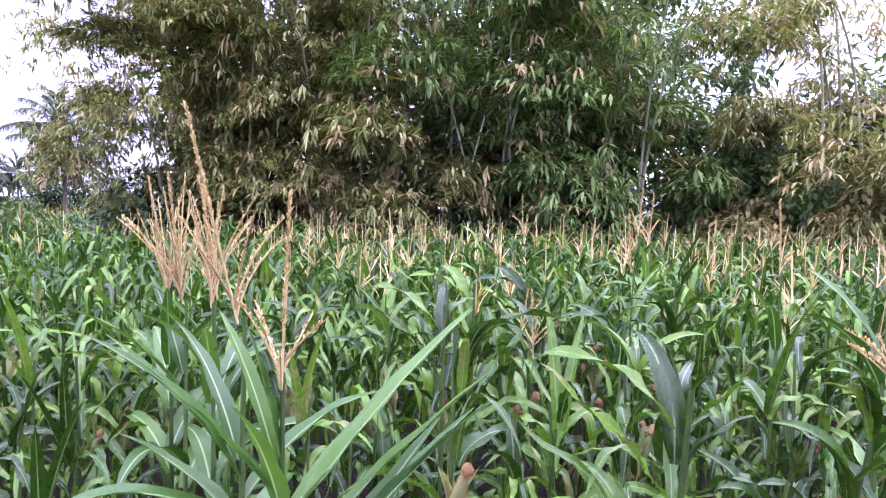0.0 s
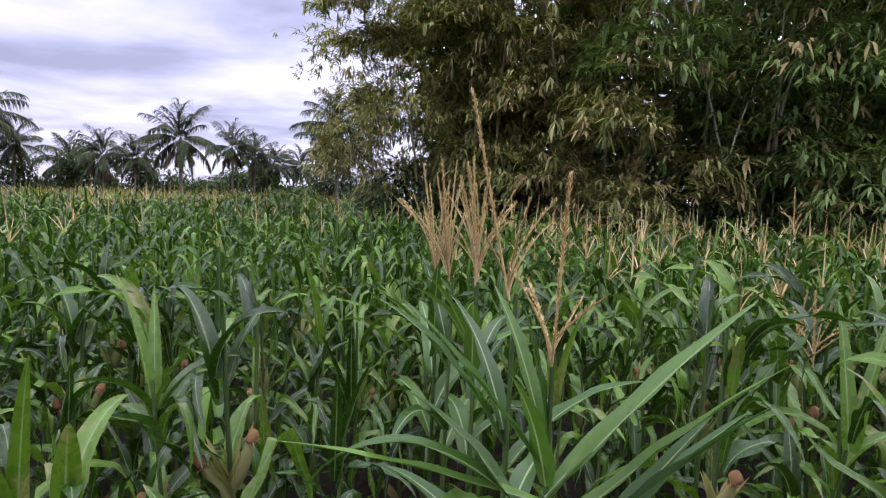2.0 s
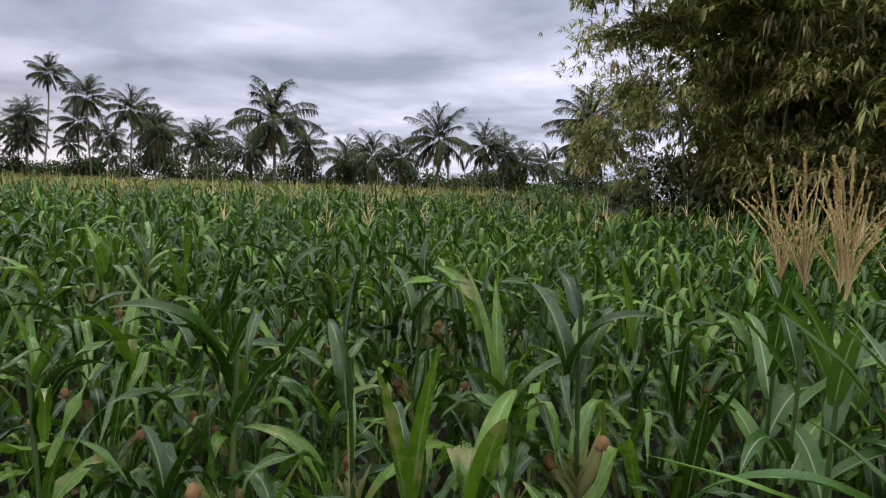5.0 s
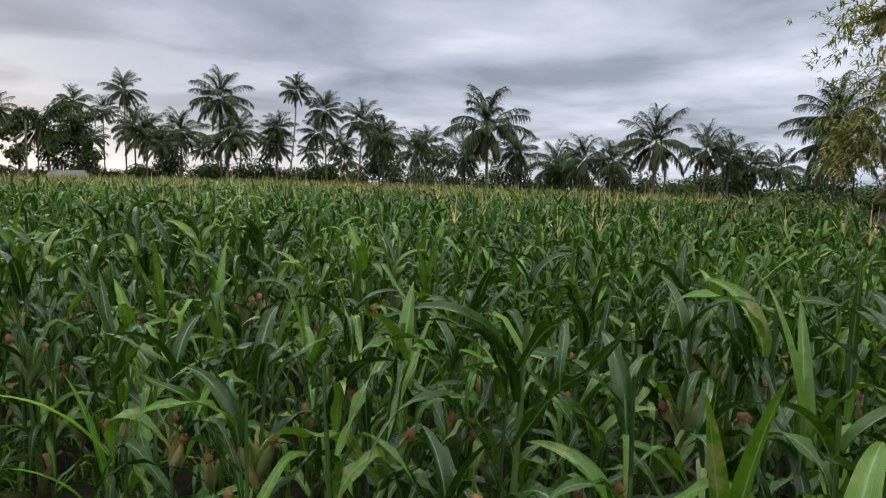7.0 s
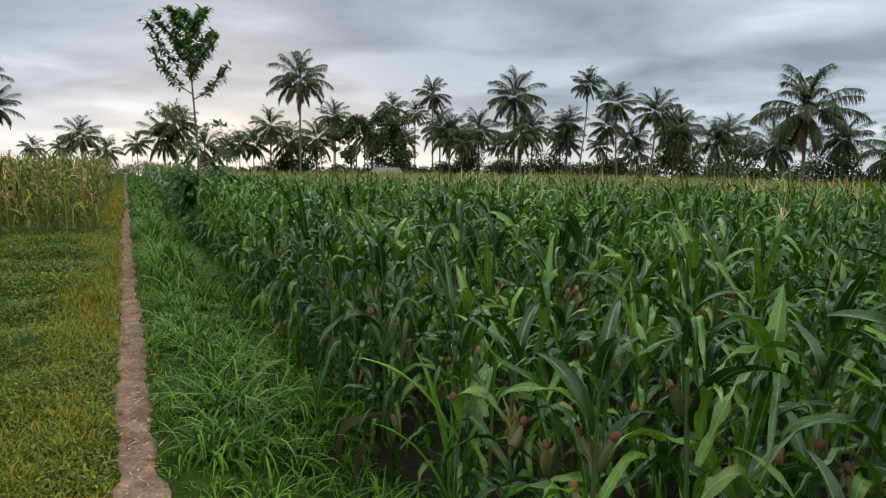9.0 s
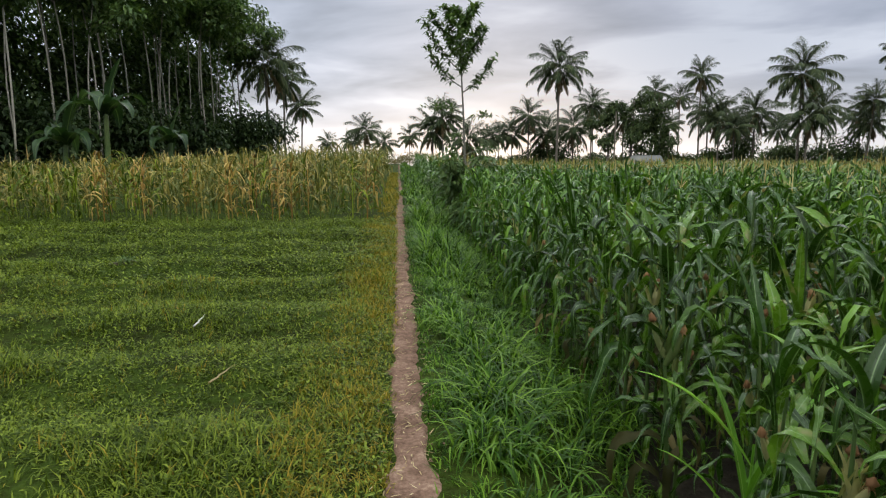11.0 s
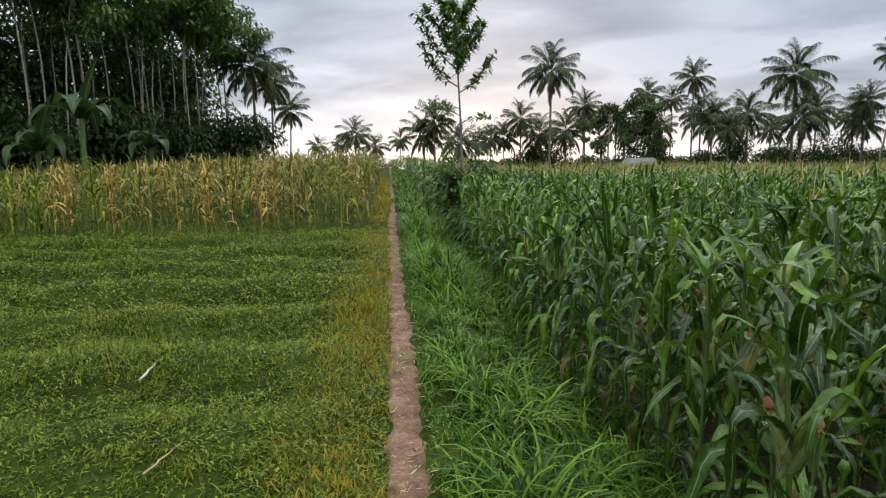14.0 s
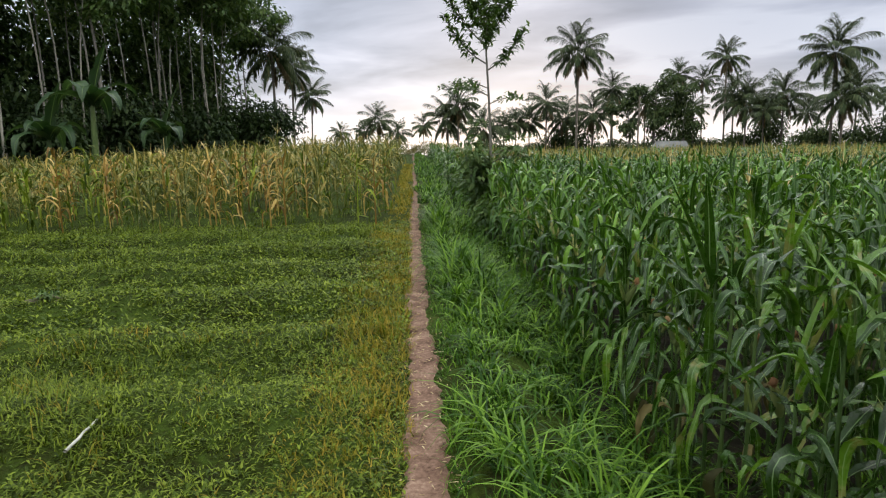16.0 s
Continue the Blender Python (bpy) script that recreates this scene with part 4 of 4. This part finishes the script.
bamboo_clump((16.2, -1.0), 1.4, 30, 9.5, 71, lean=(-0.7, 0.3), leaf=0.27)
bamboo_clump((15.4, -3.6), 1.8, 34, 10.5, 72, lean=(-1.0, 0.0), dry=0.3, leaf=0.30, skin=5600)
bamboo_clump((14.4, -6.6), 1.8, 34, 10.5, 73, lean=(-1.0, -0.2), dry=0.12, leaf=0.38, skin=4600, mat=M_bamboo_green)
bamboo_clump((13.0, -8.9), 1.2, 20, 9.0, 74, lean=(-0.6, -0.3), dry=0.14, leaf=0.36, skin=3800, mat=M_bamboo_green)
bamboo_clump((15.8, 0.5), 0.6, 8, 6.4, 77, lean=(-0.6, 0.9), low=0.25, leaf=0.22, branches=26, skin=3800)
bamboo_clump((9.3, -13.8), 1.6, 24, 9.5, 76, lean=(-0.4, 0.6), dry=0.45, skin=4500)


def bare_culm(x, y, z0, dx, dy, dz, r):
    """A pale leafless bamboo stem that leans out of the thicket."""
    ob = empty("bamboo_culm", (x, y, float(land(x, y))), "pale bare bamboo culm leaning out of the thicket", "bamboo", "bare bamboo culms")
    q = np.linspace(0, 1, 14)
    p = np.column_stack([dx * q ** 1.3, dy * q ** 1.3, dz * q])
    ring = 1 + 0.12 * (np.arange(14) % 2)
    part("stem", tube(p, np.linspace(r, r * 0.4, 14) * ring, 7), M_bare, ob)
    return ob


bare_culm(13.6, -6.4, 0, -1.2, 2.4, 6.6, 0.032)
bare_culm(12.9, -6.6, 0, 0.1, 0.1, 6.0, 0.03)
bare_culm(12.8, -7.0, 0, 0.4, -1.8, 8.0, 0.03)
bare_culm(13.2, -5.2, 0, -0.6, -0.9, 5.0, 0.026)

# ---- shrubs and trees ----


def leaf_cloud(rng, centres, radii, n, leaf, ratio=0.42, nseg=2, hang=0.3):
    """Leaves scattered through uneven blobs."""
    i = rng.choice(len(centres), n, p=np.prod(radii, 1) / np.prod(radii, 1).sum())
    d = rng.normal(0, 1, (n, 3))
    d /= np.linalg.norm(d, axis=1)[:, None]
    r = rng.random(n) ** 0.45
    b = centres[i] + d * r[:, None] * radii[i]
    return kites(b, np.arctan2(d[:, 1], d[:, 0]) + rng.normal(0, 0.8, n), rng.uniform(-0.8, 0.7, n) - hang, rng.uniform(0.6, 1.3, n) * leaf, leaf * ratio * 1.15, rng.uniform(0.0, 0.9, n))


def shrub(at, size, n, leaf, mat, label, seed, name="shrub", category="shrub", blobs=9):
    rng = np.random.default_rng(seed)
    z0 = float(land(at[0], at[1]))
    ob = empty(name, (at[0], at[1], z0), label, category)
    c = rng.uniform(-1, 1, (blobs, 3)) * (size[0] * 0.6, size[1] * 0.6, size[2] * 0.35) + (0, 0, size[2] * 0.45)
    r = rng.uniform(0.3, 0.6, (blobs, 3)) * (size[0], size[1], size[2] * 0.8)
    g = leaf_cloud(rng, c, r, n, leaf)
    g[0][:, 2] = np.maximum(g[0][:, 2], 0.02)
    part("foliage", g, mat, ob)
    for k in range(5):
        tip = c[k % blobs]
        part("stem", tube(np.linspace((0.1 * k - 0.2, 0, 0), tip, 5), np.linspace(0.03, 0.01, 5), 5), M_timber, ob)
    return ob


def tree(at, h, crown, seed, n=2600, leaf=0.34, trunk=0.13, label="tall tree with a pale slender trunk", bare=0.5, lean=0.5, limbs=6, name="tree", mat=None):
    """Tapered trunk with limbs and a ragged crown."""
    rng = np.random.default_rng(seed)
    ob = empty(name, (at[0], at[1], float(land(at[0], at[1]))), label, "tree")
    s = np.linspace(0, 1, 14)
    a = rng.uniform(0, 6.28)
    wig = 0.10 * np.sin(s * 9 + a) + 0.22 * np.sin(s * 4.1 + 2 * a) * s
    p = np.column_stack([lean * np.cos(a) * s ** 1.6 + wig, lean * np.sin(a) * s ** 1.6, h * s])
    part("trunk", tube(p, np.linspace(trunk, trunk * 0.3, 14), 8, 0.06, rng), M_bark, ob)
    cs, rs = [], []
    for k in range(limbs):
        u = bare + (1 - bare) * (k + 0.5) / limbs
        b = np.array([np.interp(u, s, p[:, j]) for j in range(3)])
        az = rng.uniform(0, 6.28)
        l = crown * rng.uniform(0.5, 1.0) * (1.15 - 0.6 * (u - bare) / (1 - bare))
        q = np.linspace(0, 1, 6)
        lp = b + np.column_stack([np.cos(az) * l * q, np.sin(az) * l * q, l * (0.75 * q - 0.15 * q * q)])
        part("limb", tube(lp, np.linspace(trunk * 0.4, 0.012, 6), 5), M_bark, ob)
        for t in (0.55, 1.0):
            cs.append(lp[int(t * 5)]), rs.append(np.array([1.0, 1.0, 0.62]) * crown * rng.uniform(0.26, 0.46))
    part("crown", leaf_cloud(rng, np.array(cs), np.array(rs), n, leaf), mat or M_tree, ob, "dark green leafy crown")
    return ob


# dense growth behind the bamboo
for k, (x, y) in enumerate(((18.6, -0.6), (18.8, -4.0), (18.0, -7.4), (16.2, -10.2))):
    shrub((x, y), (2.6, 2.2, 9.5), 6500, 0.42, M_tree, "tall dark thicket behind the bamboo", 560 + k, "thicket", "thicket", 16)
# low shrubs added at the bamboo's foot, their colour standing in for shade there
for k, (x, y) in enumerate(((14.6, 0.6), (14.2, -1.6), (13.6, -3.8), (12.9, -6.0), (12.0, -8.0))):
    shrub((x, y), (1.3, 1.3, 2.1), 1500, 0.24, M_shaded_tree, "added undergrowth at the foot of the bamboo, leaf colour darkened for shade", 570 + k)
for k, (x, y) in enumerate(((11.6, -16.2), (8.6, -16.4))):
    shrub((x, y), (3.0, 2.4, 7.2 - k), 5200, 0.34, M_shrub, "tall green thicket beyond the bamboo", 585 + k, "thicket", "thicket", 14)
shrub((14.4, -14.0), (2.6, 2.2, 6.4), 4200, 0.34, M_shrub, "tall green thicket beyond the bamboo", 580, "thicket", "thicket", 14)
# bushes right of the bamboo and a brown overgrown bank
shrub((10.6, -10.6), (1.9, 1.5, 2.3), 5200, 0.20, M_vine, "bank of withered brown vines and scrub", 81)
shrub((9.2, -11.4), (1.4, 1.2, 2.6), 4200, 0.22, M_shrub, "green shrub covered with creepers", 82)
shrub((12.0, -12.4), (2.4, 2.0, 4.4), 6500, 0.26, M_shrub, "tall green thicket of creepers behind the field", 83)
shrub((8.0, -12.0), (1.2, 1.2, 3.0), 3600, 0.20, M_vine, "brown scrub at the edge of the field", 84)
shrub((13.3, 2.7), (1.0, 0.9, 1.7), 5500, 0.13, M_shrub, "green shrub at the foot of the bamboo", 85)
shrub((15.8, 4.2), (1.5, 1.3, 1.7), 7000, 0.15, M_shrub, "green bush beside the bamboo thicket", 86)
tree((17, -17), 11, 3.6, 87, 5200, 0.36, 0.2, "leafy green tree behind the scrub", 0.25, 0.8, 9)
tree((24, -17), 12, 4.2, 88, 5200, 0.40, 0.22, "leafy green tree behind the scrub", 0.25, 0.8, 9)


# ---- coconut palms ----
def palm_proto(seed, trunk_h, dead, fronds=20, lean=0.6, size=1.0):
    """A coconut palm whose crown sits at the origin; the trunk goes down from there."""
    rng = np.random.default_rng(seed)
    ob = empty("coconut_palm", (0, 0, -60), "coconut palm with a slender trunk and feathery fronds", "palm tree", "coconut palms round the field")
    s = np.linspace(0, 1, 12)
    a = rng.uniform(0, 6.28)
    p = np.column_stack([lean * np.cos(a) * (1 - s) ** 1.8, lean * np.sin(a) * (1 - s) ** 1.8, -trunk_h * (1 - s)])
    part("trunk", tube(p, np.interp(s, [0, 0.06, 1], [0.24, 0.16, 0.11]), 8, 0.05, rng), M_palm_trunk, ob)
    for k in range(fronds + dead):
        isdead = k >= fronds
        az = k * 2.4 + rng.normal(0, 0.2)
        u = k / fronds
        el = rng.uniform(-1.2, -0.9) if isdead else 1.5 - 2.3 * u ** 1.15 + rng.normal(0, 0.12)
        dr = rng.uniform(0.1, 0.4) if isdead else rng.uniform(0.6, 1.15)
        l = (rng.uniform(2.2, 3.0) if isdead else rng.uniform(3.4, 4.3)) * size
        nn = 10
        q = np.linspace(0, 1, nn)
        e = el - dr * q ** 1.8
        d = np.stack([np.cos(e) * np.cos(az), np.cos(e) * np.sin(az), np.sin(e)], -1)
        rp = np.cumsum(d * l / nn, 0)
        spine = tube(rp, np.linspace(0.035, 0.008, nn), 4)
        m = 58
        t = np.linspace(0.16, 1, m)
        b = np.stack([np.interp(t, q, rp[:, j]) for j in range(3)], -1)
        ee = np.interp(t, q, e)
        ll = (0.35 + 0.65 * np.sin(np.pi * (0.12 + 0.8 * t))) * 1.25 * size
        bb = np.concatenate([b, b])
        sgn = np.repeat([1, -1], m)
        laz = az + sgn * (1.2 - 0.6 * np.tile(t, 2)) + rng.normal(0, 0.16, 2 * m)
        lel = np.tile(ee * 0.7, 2) - 0.38 + rng.normal(0, 0.2, 2 * m)
        lf = ribbons(bb, laz, lel, np.tile(ll, 2) * rng.uniform(0.85, 1.1, 2 * m), 0.085 * size, rng.uniform(0.4, 1.2, 2 * m), 2, 2, shape="blade")
        part("dead_frond" if isdead else "frond", join(spine, lf), M_palm_dry if isdead else M_palm, ob, "withered brown frond" if isdead else "")
    for c in rng.normal(0, 0.26, (7, 3)) + (0, 0, -0.35):
        part("coconut", tube(c + np.array([[0, 0, -0.13], [0, 0, -0.08], [0, 0, 0.05], [0, 0, 0.12]]), (0.02, 0.11, 0.11, 0.02), 7), M_palm_dry, ob)
    return ob


protos = [palm_proto(201, 16.0, 3, 32, 0.9), palm_proto(202, 16.0, 4, 30, 0.4), palm_proto(203, 16.0, 2, 32, 1.4), palm_proto(204, 16.0, 5, 28, 0.3, 0.95)]
placed = [False] * 4
prng = np.random.default_rng(9)


def palm(x, y, z, k=1.0, which=None):
    i = int(prng.integers(0, 4)) if which is None else which
    m = pose(x, y, z, 0, 0, prng.uniform(0, 360)) @ Matrix.Scale(k * prng.uniform(0.93, 1.07), 4)
    if placed[i]:
        return copy_thing(protos[i], m)
    placed[i] = True
    protos[i].matrix_basis = m
    return protos[i]


# straight on along the path and to both sides of it
for p in ((19.4, 80.2, 10.8, 1.0), (17.9, 90.8, 5.5, 0.8), (27.6, 93.5, 7.4, 0.9), (4.1, 62.5, 4.2, 0.75), (3.2, 64, 3.0, 0.7), (8.0, 77.2, 2.3, 0.7),
          (-6.0, 117.4, 4.3, 0.9), (1.8, 112.6, 3.2, 0.8), (-14.0, 131.8, 2.4, 0.8), (-3.0, 132.6, 2.2, 0.8), (-9.2, 127.3, 2.6, 0.8)):
    palm(*p)
for p in ((-10.0, 59.7, 7.3, 0.9), (-9.1, 63.9, 5.2, 0.8), (-9.9, 51.6, 7.7, 0.8), (21.6, 95.1, 3.7, 0.8), (16.5, 96.1, 3.4, 0.8), (14.0, 92, 3.0, 0.8), (24, 90, 4.0, 0.8)):
    palm(*p)
# the long grove behind the field
for p in ((35.0, 89.2, 8.8, 1), (40.3, 86.9, 10.7, 0.95), (44.0, 101.7, 9.0, 0.8), (45.3, 72.8, 9.5, 1), (46.6, 59.7, 10.0, 0.9), (52.3, 61.5, 8.4, 0.95),
          (45.2, 47.7, 6.2, 0.95), (50.1, 75.7, 5.8, 1), (40.3, 81.4, 4.9, 1), (46.3, 83.8, 5.7, 1), (37.2, 71.7, 3.6, 0.75), (50.9, 69.0, 4.0, 0.9), (50.3, 49.6, 4.6, 0.9)):
    palm(*p)
for p in ((57.2, 49.5, 4.7, 0.9), (47.6, 34.2, 5.6, 1.0), (52.4, 34.1, 3.6, 0.9), (52.7, 40.7, 3.0, 0.9), (70.1, 39.7, 2.6, 0.9), (48.7, 19.4, 4.2, 1.0), (57.5, 18.3, 4.1, 0.85),
          (61.9, 17.6, 3.6, 0.8), (66.3, 16.7, 3.0, 0.8), (78.5, 16.8, 3.0, 0.8), (35.8, 5.7, 4.6, 0.8), (33.8, 5.4, 3.4, 0.75), (60.6, 74.1, 3.7, 0.9), (64.2, 71.0, 2.6, 0.9), (53.9, 91.0, 3.7, 0.9)):
    palm(*p)

for p in ((31, 90, 5.0, 0.85), (34, 82, 4.2, 0.8), (43, 90, 6.2, 0.9), (49, 66, 6.2, 0.85), (55, 66, 6.0, 0.9), (42, 66, 4.5, 0.8), (56, 56, 4.2, 0.9), (60, 60, 6.0, 0.9), (49, 55, 4.0, 0.8),
          (48, 43, 3.4, 0.8), (62, 46, 4.2, 0.9), (60, 28, 3.0, 0.85), (64, 33, 3.2, 0.85), (37, 95, 6.0, 0.9), (58, 80, 5.6, 0.95), (63, 52, 3.2, 0.9), (11.5, 86, 2.6, 0.7), (30, 101, 6.0, 0.9)):
    palm(*p)

# low growth under the palms
lrng = np.random.default_rng(77)
for k in range(34):
    b = radians(7 + k * 2.35)
    d = np.interp(k, [0, 14, 34], [100, 88, 66]) + lrng.uniform(-4, 8)
    shrub((d * math.sin(b), d * math.cos(b)), (lrng.uniform(2.5, 4.5), lrng.uniform(2, 3.5), lrng.uniform(2.6, 5.6)), 3600, 0.42, M_far, "dark undergrowth beneath the coconut palms", 300 + k)
tree((29.6, 82.3), 9.2, 3.0, 91, 4200, 0.45, 0.22, "dark broad-leaved tree among the palms", 0.25, 0.4, 9, mat=M_far)
tree((27.0, 84), 8.4, 2.4, 92, 2600, 0.45, 0.18, "dark broad-leaved tree among the palms", 0.25, 0.4, 7, mat=M_far)
tree((32.2, 80.5), 8.8, 2.6, 93, 2600, 0.45, 0.18, "dark broad-leaved tree among the palms", 0.25, 0.4, 7, mat=M_far)

# ---- woodland beyond the dry corn ----
wrng = np.random.default_rng(55)
for k in range(46):
    u = (k + wrng.uniform(-0.4, 0.4)) / 46
    x = np.interp(u, [0, 1], [-22, -11.6]) + wrng.normal(0, 0.5)
    y = np.interp(u, [0, 0.4, 1], [27, 31, 46]) + wrng.uniform(0, 9)
    tree((x, y), wrng.uniform(13, 18), wrng.uniform(2.0, 3.0), 400 + k, 2000, 0.40, wrng.uniform(0.036, 0.065), "tall woodland tree with a pale slender trunk", 0.5, wrng.uniform(0.5, 2.4), 7)
# woodland undergrowth, its deep shade painted into the leaf colour
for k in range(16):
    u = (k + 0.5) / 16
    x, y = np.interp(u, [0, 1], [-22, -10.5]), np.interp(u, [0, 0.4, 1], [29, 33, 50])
    shrub((x + wrng.normal(0, 0.6), y + wrng.uniform(0, 3)), (2.4, 2.0, wrng.uniform(3.0, 5.0)), 2600, 0.36, M_shaded_tree, "undergrowth of the woodland, leaf colour darkened for shade", 500 + k)


for k in range(15):
    u = (k + 0.5) / 15
    x, y = np.interp(u, [0, 1], [-27, -15]), np.interp(u, [0, 0.4, 1], [38, 42, 58])
    shrub((x, y), (3.4, 2.4, wrng.uniform(11, 15)), 2700, 0.52, M_tree, "tall dark thicket closing the back of the woodland", 540 + k, "thicket", "thicket", 16)


def banana(at, h, seed, k=1.0):
    rng = np.random.default_rng(seed)
    ob = empty("banana_plant", (at[0], at[1], float(land(*at))), "banana plant with broad torn leaves at the wood's edge", "banana plant", "banana plants")
    part("stem", tube(np.linspace((0, 0, 0), (0.1, 0, h), 6), np.linspace(0.14, 0.08, 6), 8), M_stalk, ob)
    for i in range(8):
        g = ribbons([(0.1, 0, h * 0.96)], i * 2.4 + rng.normal(0, 0.2), 1.35 - 0.1 * i, rng.uniform(1.9, 2.5) * k, 0.62 * k, rng.uniform(2.0, 3.0) if i else 0.3, 12, 5, fold=0.25, power=1.5, wave=0.2, rng=rng)
        part("leaf", g, M_banana, ob)
    return ob


banana((-11.2, 27.0), 2.9, 61)
banana((-12.6, 26.6), 1.7, 62, 0.9)
banana((-9.4, 28.5), 1.8, 63, 0.8)


# ---- sapling by the path ----
def sapling():
    rng = np.random.default_rng(14)
    x, y = 1.42, 16.2
    ob = empty("sapling", (x, y, float(land(x, y))), "young tree with upright leafy branches beside the footpath", "tree")
    h = 5.05
    s = np.linspace(0, 1, 12)
    p = np.column_stack([0.06 * np.sin(s * 5), 0.05 * np.sin(s * 4 + 1), h * s])
    part("trunk", tube(p, np.linspace(0.04, 0.008, 12), 7), M_bark, ob)
    pieces = []
    def spray(pp, n, l):
        u = rng.uniform(0.25, 1, n)
        q = np.linspace(0, 1, len(pp))
        b = np.stack([np.interp(u, q, pp[:, j]) for j in range(3)], -1) + rng.normal(0, 0.035, (n, 3))
        pieces.append(ribbons(b, rng.uniform(0, 6.28, n), rng.uniform(-0.5, 0.9, n), rng.uniform(0.7, 1.3, n) * l, l * 0.38, rng.uniform(0.2, 0.9, n), 3, 3, fold=0.25))
    for k in range(15):
        u = 0.63 + 0.023 * k
        b = np.array([np.interp(u, s, p[:, j]) for j in range(3)])
        az, l = k * 2.4 + rng.normal(0, 0.2), rng.uniform(0.6, 1.0) * np.interp(k, [0, 3, 8, 14], [1.25, 1.35, 0.95, 0.4])
        q = np.linspace(0, 1, 7)
        lp = b + np.column_stack([np.cos(az) * l * (q - 0.2 * q * q), np.sin(az) * l * (q - 0.2 * q * q), l * (0.55 * q + 0.3 * q * q)])
        part("branch", tube(lp, np.linspace(0.016, 0.005, 7), 5), M_bark, ob)
        spray(lp, 150, 0.15)
    spray(p[7:], 220, 0.14)
    for k in range(16):
        u = rng.uniform(0.14, 0.58)
        b = np.array([np.interp(u, s, p[:, j]) for j in range(3)])
        az, l = rng.uniform(0, 6.28), rng.uniform(0.4, 0.95)
        q = np.linspace(0, 1, 6)
        lp = b + np.column_stack([np.cos(az) * l * q, np.sin(az) * l * q, l * (0.5 * q - 0.35 * q * q)])
        part("branch", tube(lp, np.linspace(0.012, 0.004, 6), 5), M_bark, ob)
        spray(lp, 60, 0.13)
    part("foliage", join(*pieces), M_shrub, ob, "oval green leaves on upright shoots")


sapling()
shrub((-0.3, 61.0), (2.4, 1.2, 1.25), 2600, 0.16, M_vine, "low brown weeds where the footpath ends", 97)
shrub((2.2, 61.5), (1.8, 1.2, 1.3), 1800, 0.16, M_shrub, "low green weeds where the footpath ends", 98)
shrub((1.38, 16.2), (0.5, 0.5, 2.0), 1800, 0.16, M_shrub, "leafy climber round the foot of the sapling", 95)
shrub((1.5, 15.3), (0.4, 0.4, 0.8), 500, 0.14, M_shrub, "low bush at the foot of the sapling", 96)


# ---- hut, pole, sticks ----
def hut():
    ob = empty("hut", (27.6, 72.3, -1.95), "small field hut with a grey sheet roof", "hut", scale=0.9)
    w, d = 4.6, 3.4
    for k, sg in enumerate((1, -1)):
        n = 40
        u = np.linspace(-w / 2, w / 2, n)
        wav = 0.02 * np.sin(u * 40)
        ridge = np.column_stack([u * 0.74, np.zeros(n), 2.75 + wav])
        eave = np.column_stack([u, np.full(n, -sg * d / 2), 1.75 + wav])
        low = ridge - (0, 0, 0.03), eave - (0, 0, 0.03)
        v = np.concatenate([ridge, eave, low[1], low[0]])
        i = np.arange(n - 1)
        f = np.concatenate([np.stack([i + a * n, i + 1 + a * n, i + 1 + ((a + 1) % 4) * n, i + ((a + 1) % 4) * n], -1) for a in range(4)])
        part("roof_sheet", (v, f, np.zeros((len(v), 2))), M_roof, ob)
    for sx in (-2.0, 2.0):
        for sy in (-1.4, 1.4):
            part("post", tube(np.linspace((sx, sy, -0.2), (sx, sy, 1.95), 4), 0.07, 6), M_timber, ob)
    for sy in (-1.4, 1.4):
        part("wall_board", tube(np.linspace((-2.0, sy, 0.5), (2.0, sy, 0.5), 3), 0.35, 4), M_timber, ob)
    ob.rotation_euler = (0, 0, radians(-25))


hut()
pole = empty("wooden_pole", (21.9, 66.5, -1.6), "bare weathered wooden pole standing in the field", "pole")
part("shaft", tube(np.linspace((0, 0, 0), (0.1, 0, 6.6), 8), np.linspace(0.10, 0.07, 8), 8, 0.05, np.random.default_rng(4)), M_timber, pole)


def stick(a, b, r, mat, label, seed):
    rng = np.random.default_rng(seed)
    a, b = np.array(a, float), np.array(b, float)
    q = np.linspace(0, 1, 9)[:, None]
    p = a + (b - a) * q
    p[:, 2] = np.mean(land(p[:, 0], p[:, 1])) + 0.035
    p[:, :2] += rng.normal(0, 0.006, (9, 2))
    tagged(part("stick", tube(p, np.linspace(r, r * 0.6, 9), 7, 0.12, rng), mat), label, "stick")


stick((-1.775, 6.63, 0), (-1.795, 7.17, 0), 0.009, M_stick, "bleached white stick lying on the lawn", 1)
stick((-1.29, 5.37, 0), (-1.21, 5.72, 0), 0.007, M_litter, "dry straw stalk lying on the lawn", 2)
stick((-5.75, 10.2, 0), (-5.27, 10.17, 0), 0.016, M_timber, "dark fallen branch on the lawn", 3)
shrub((-3.69, 9.97), (0.13, 0.11, 0.16), 160, 0.06, M_shrub, "small dark weed standing in the lawn", 620, "weed", "weed", 4)
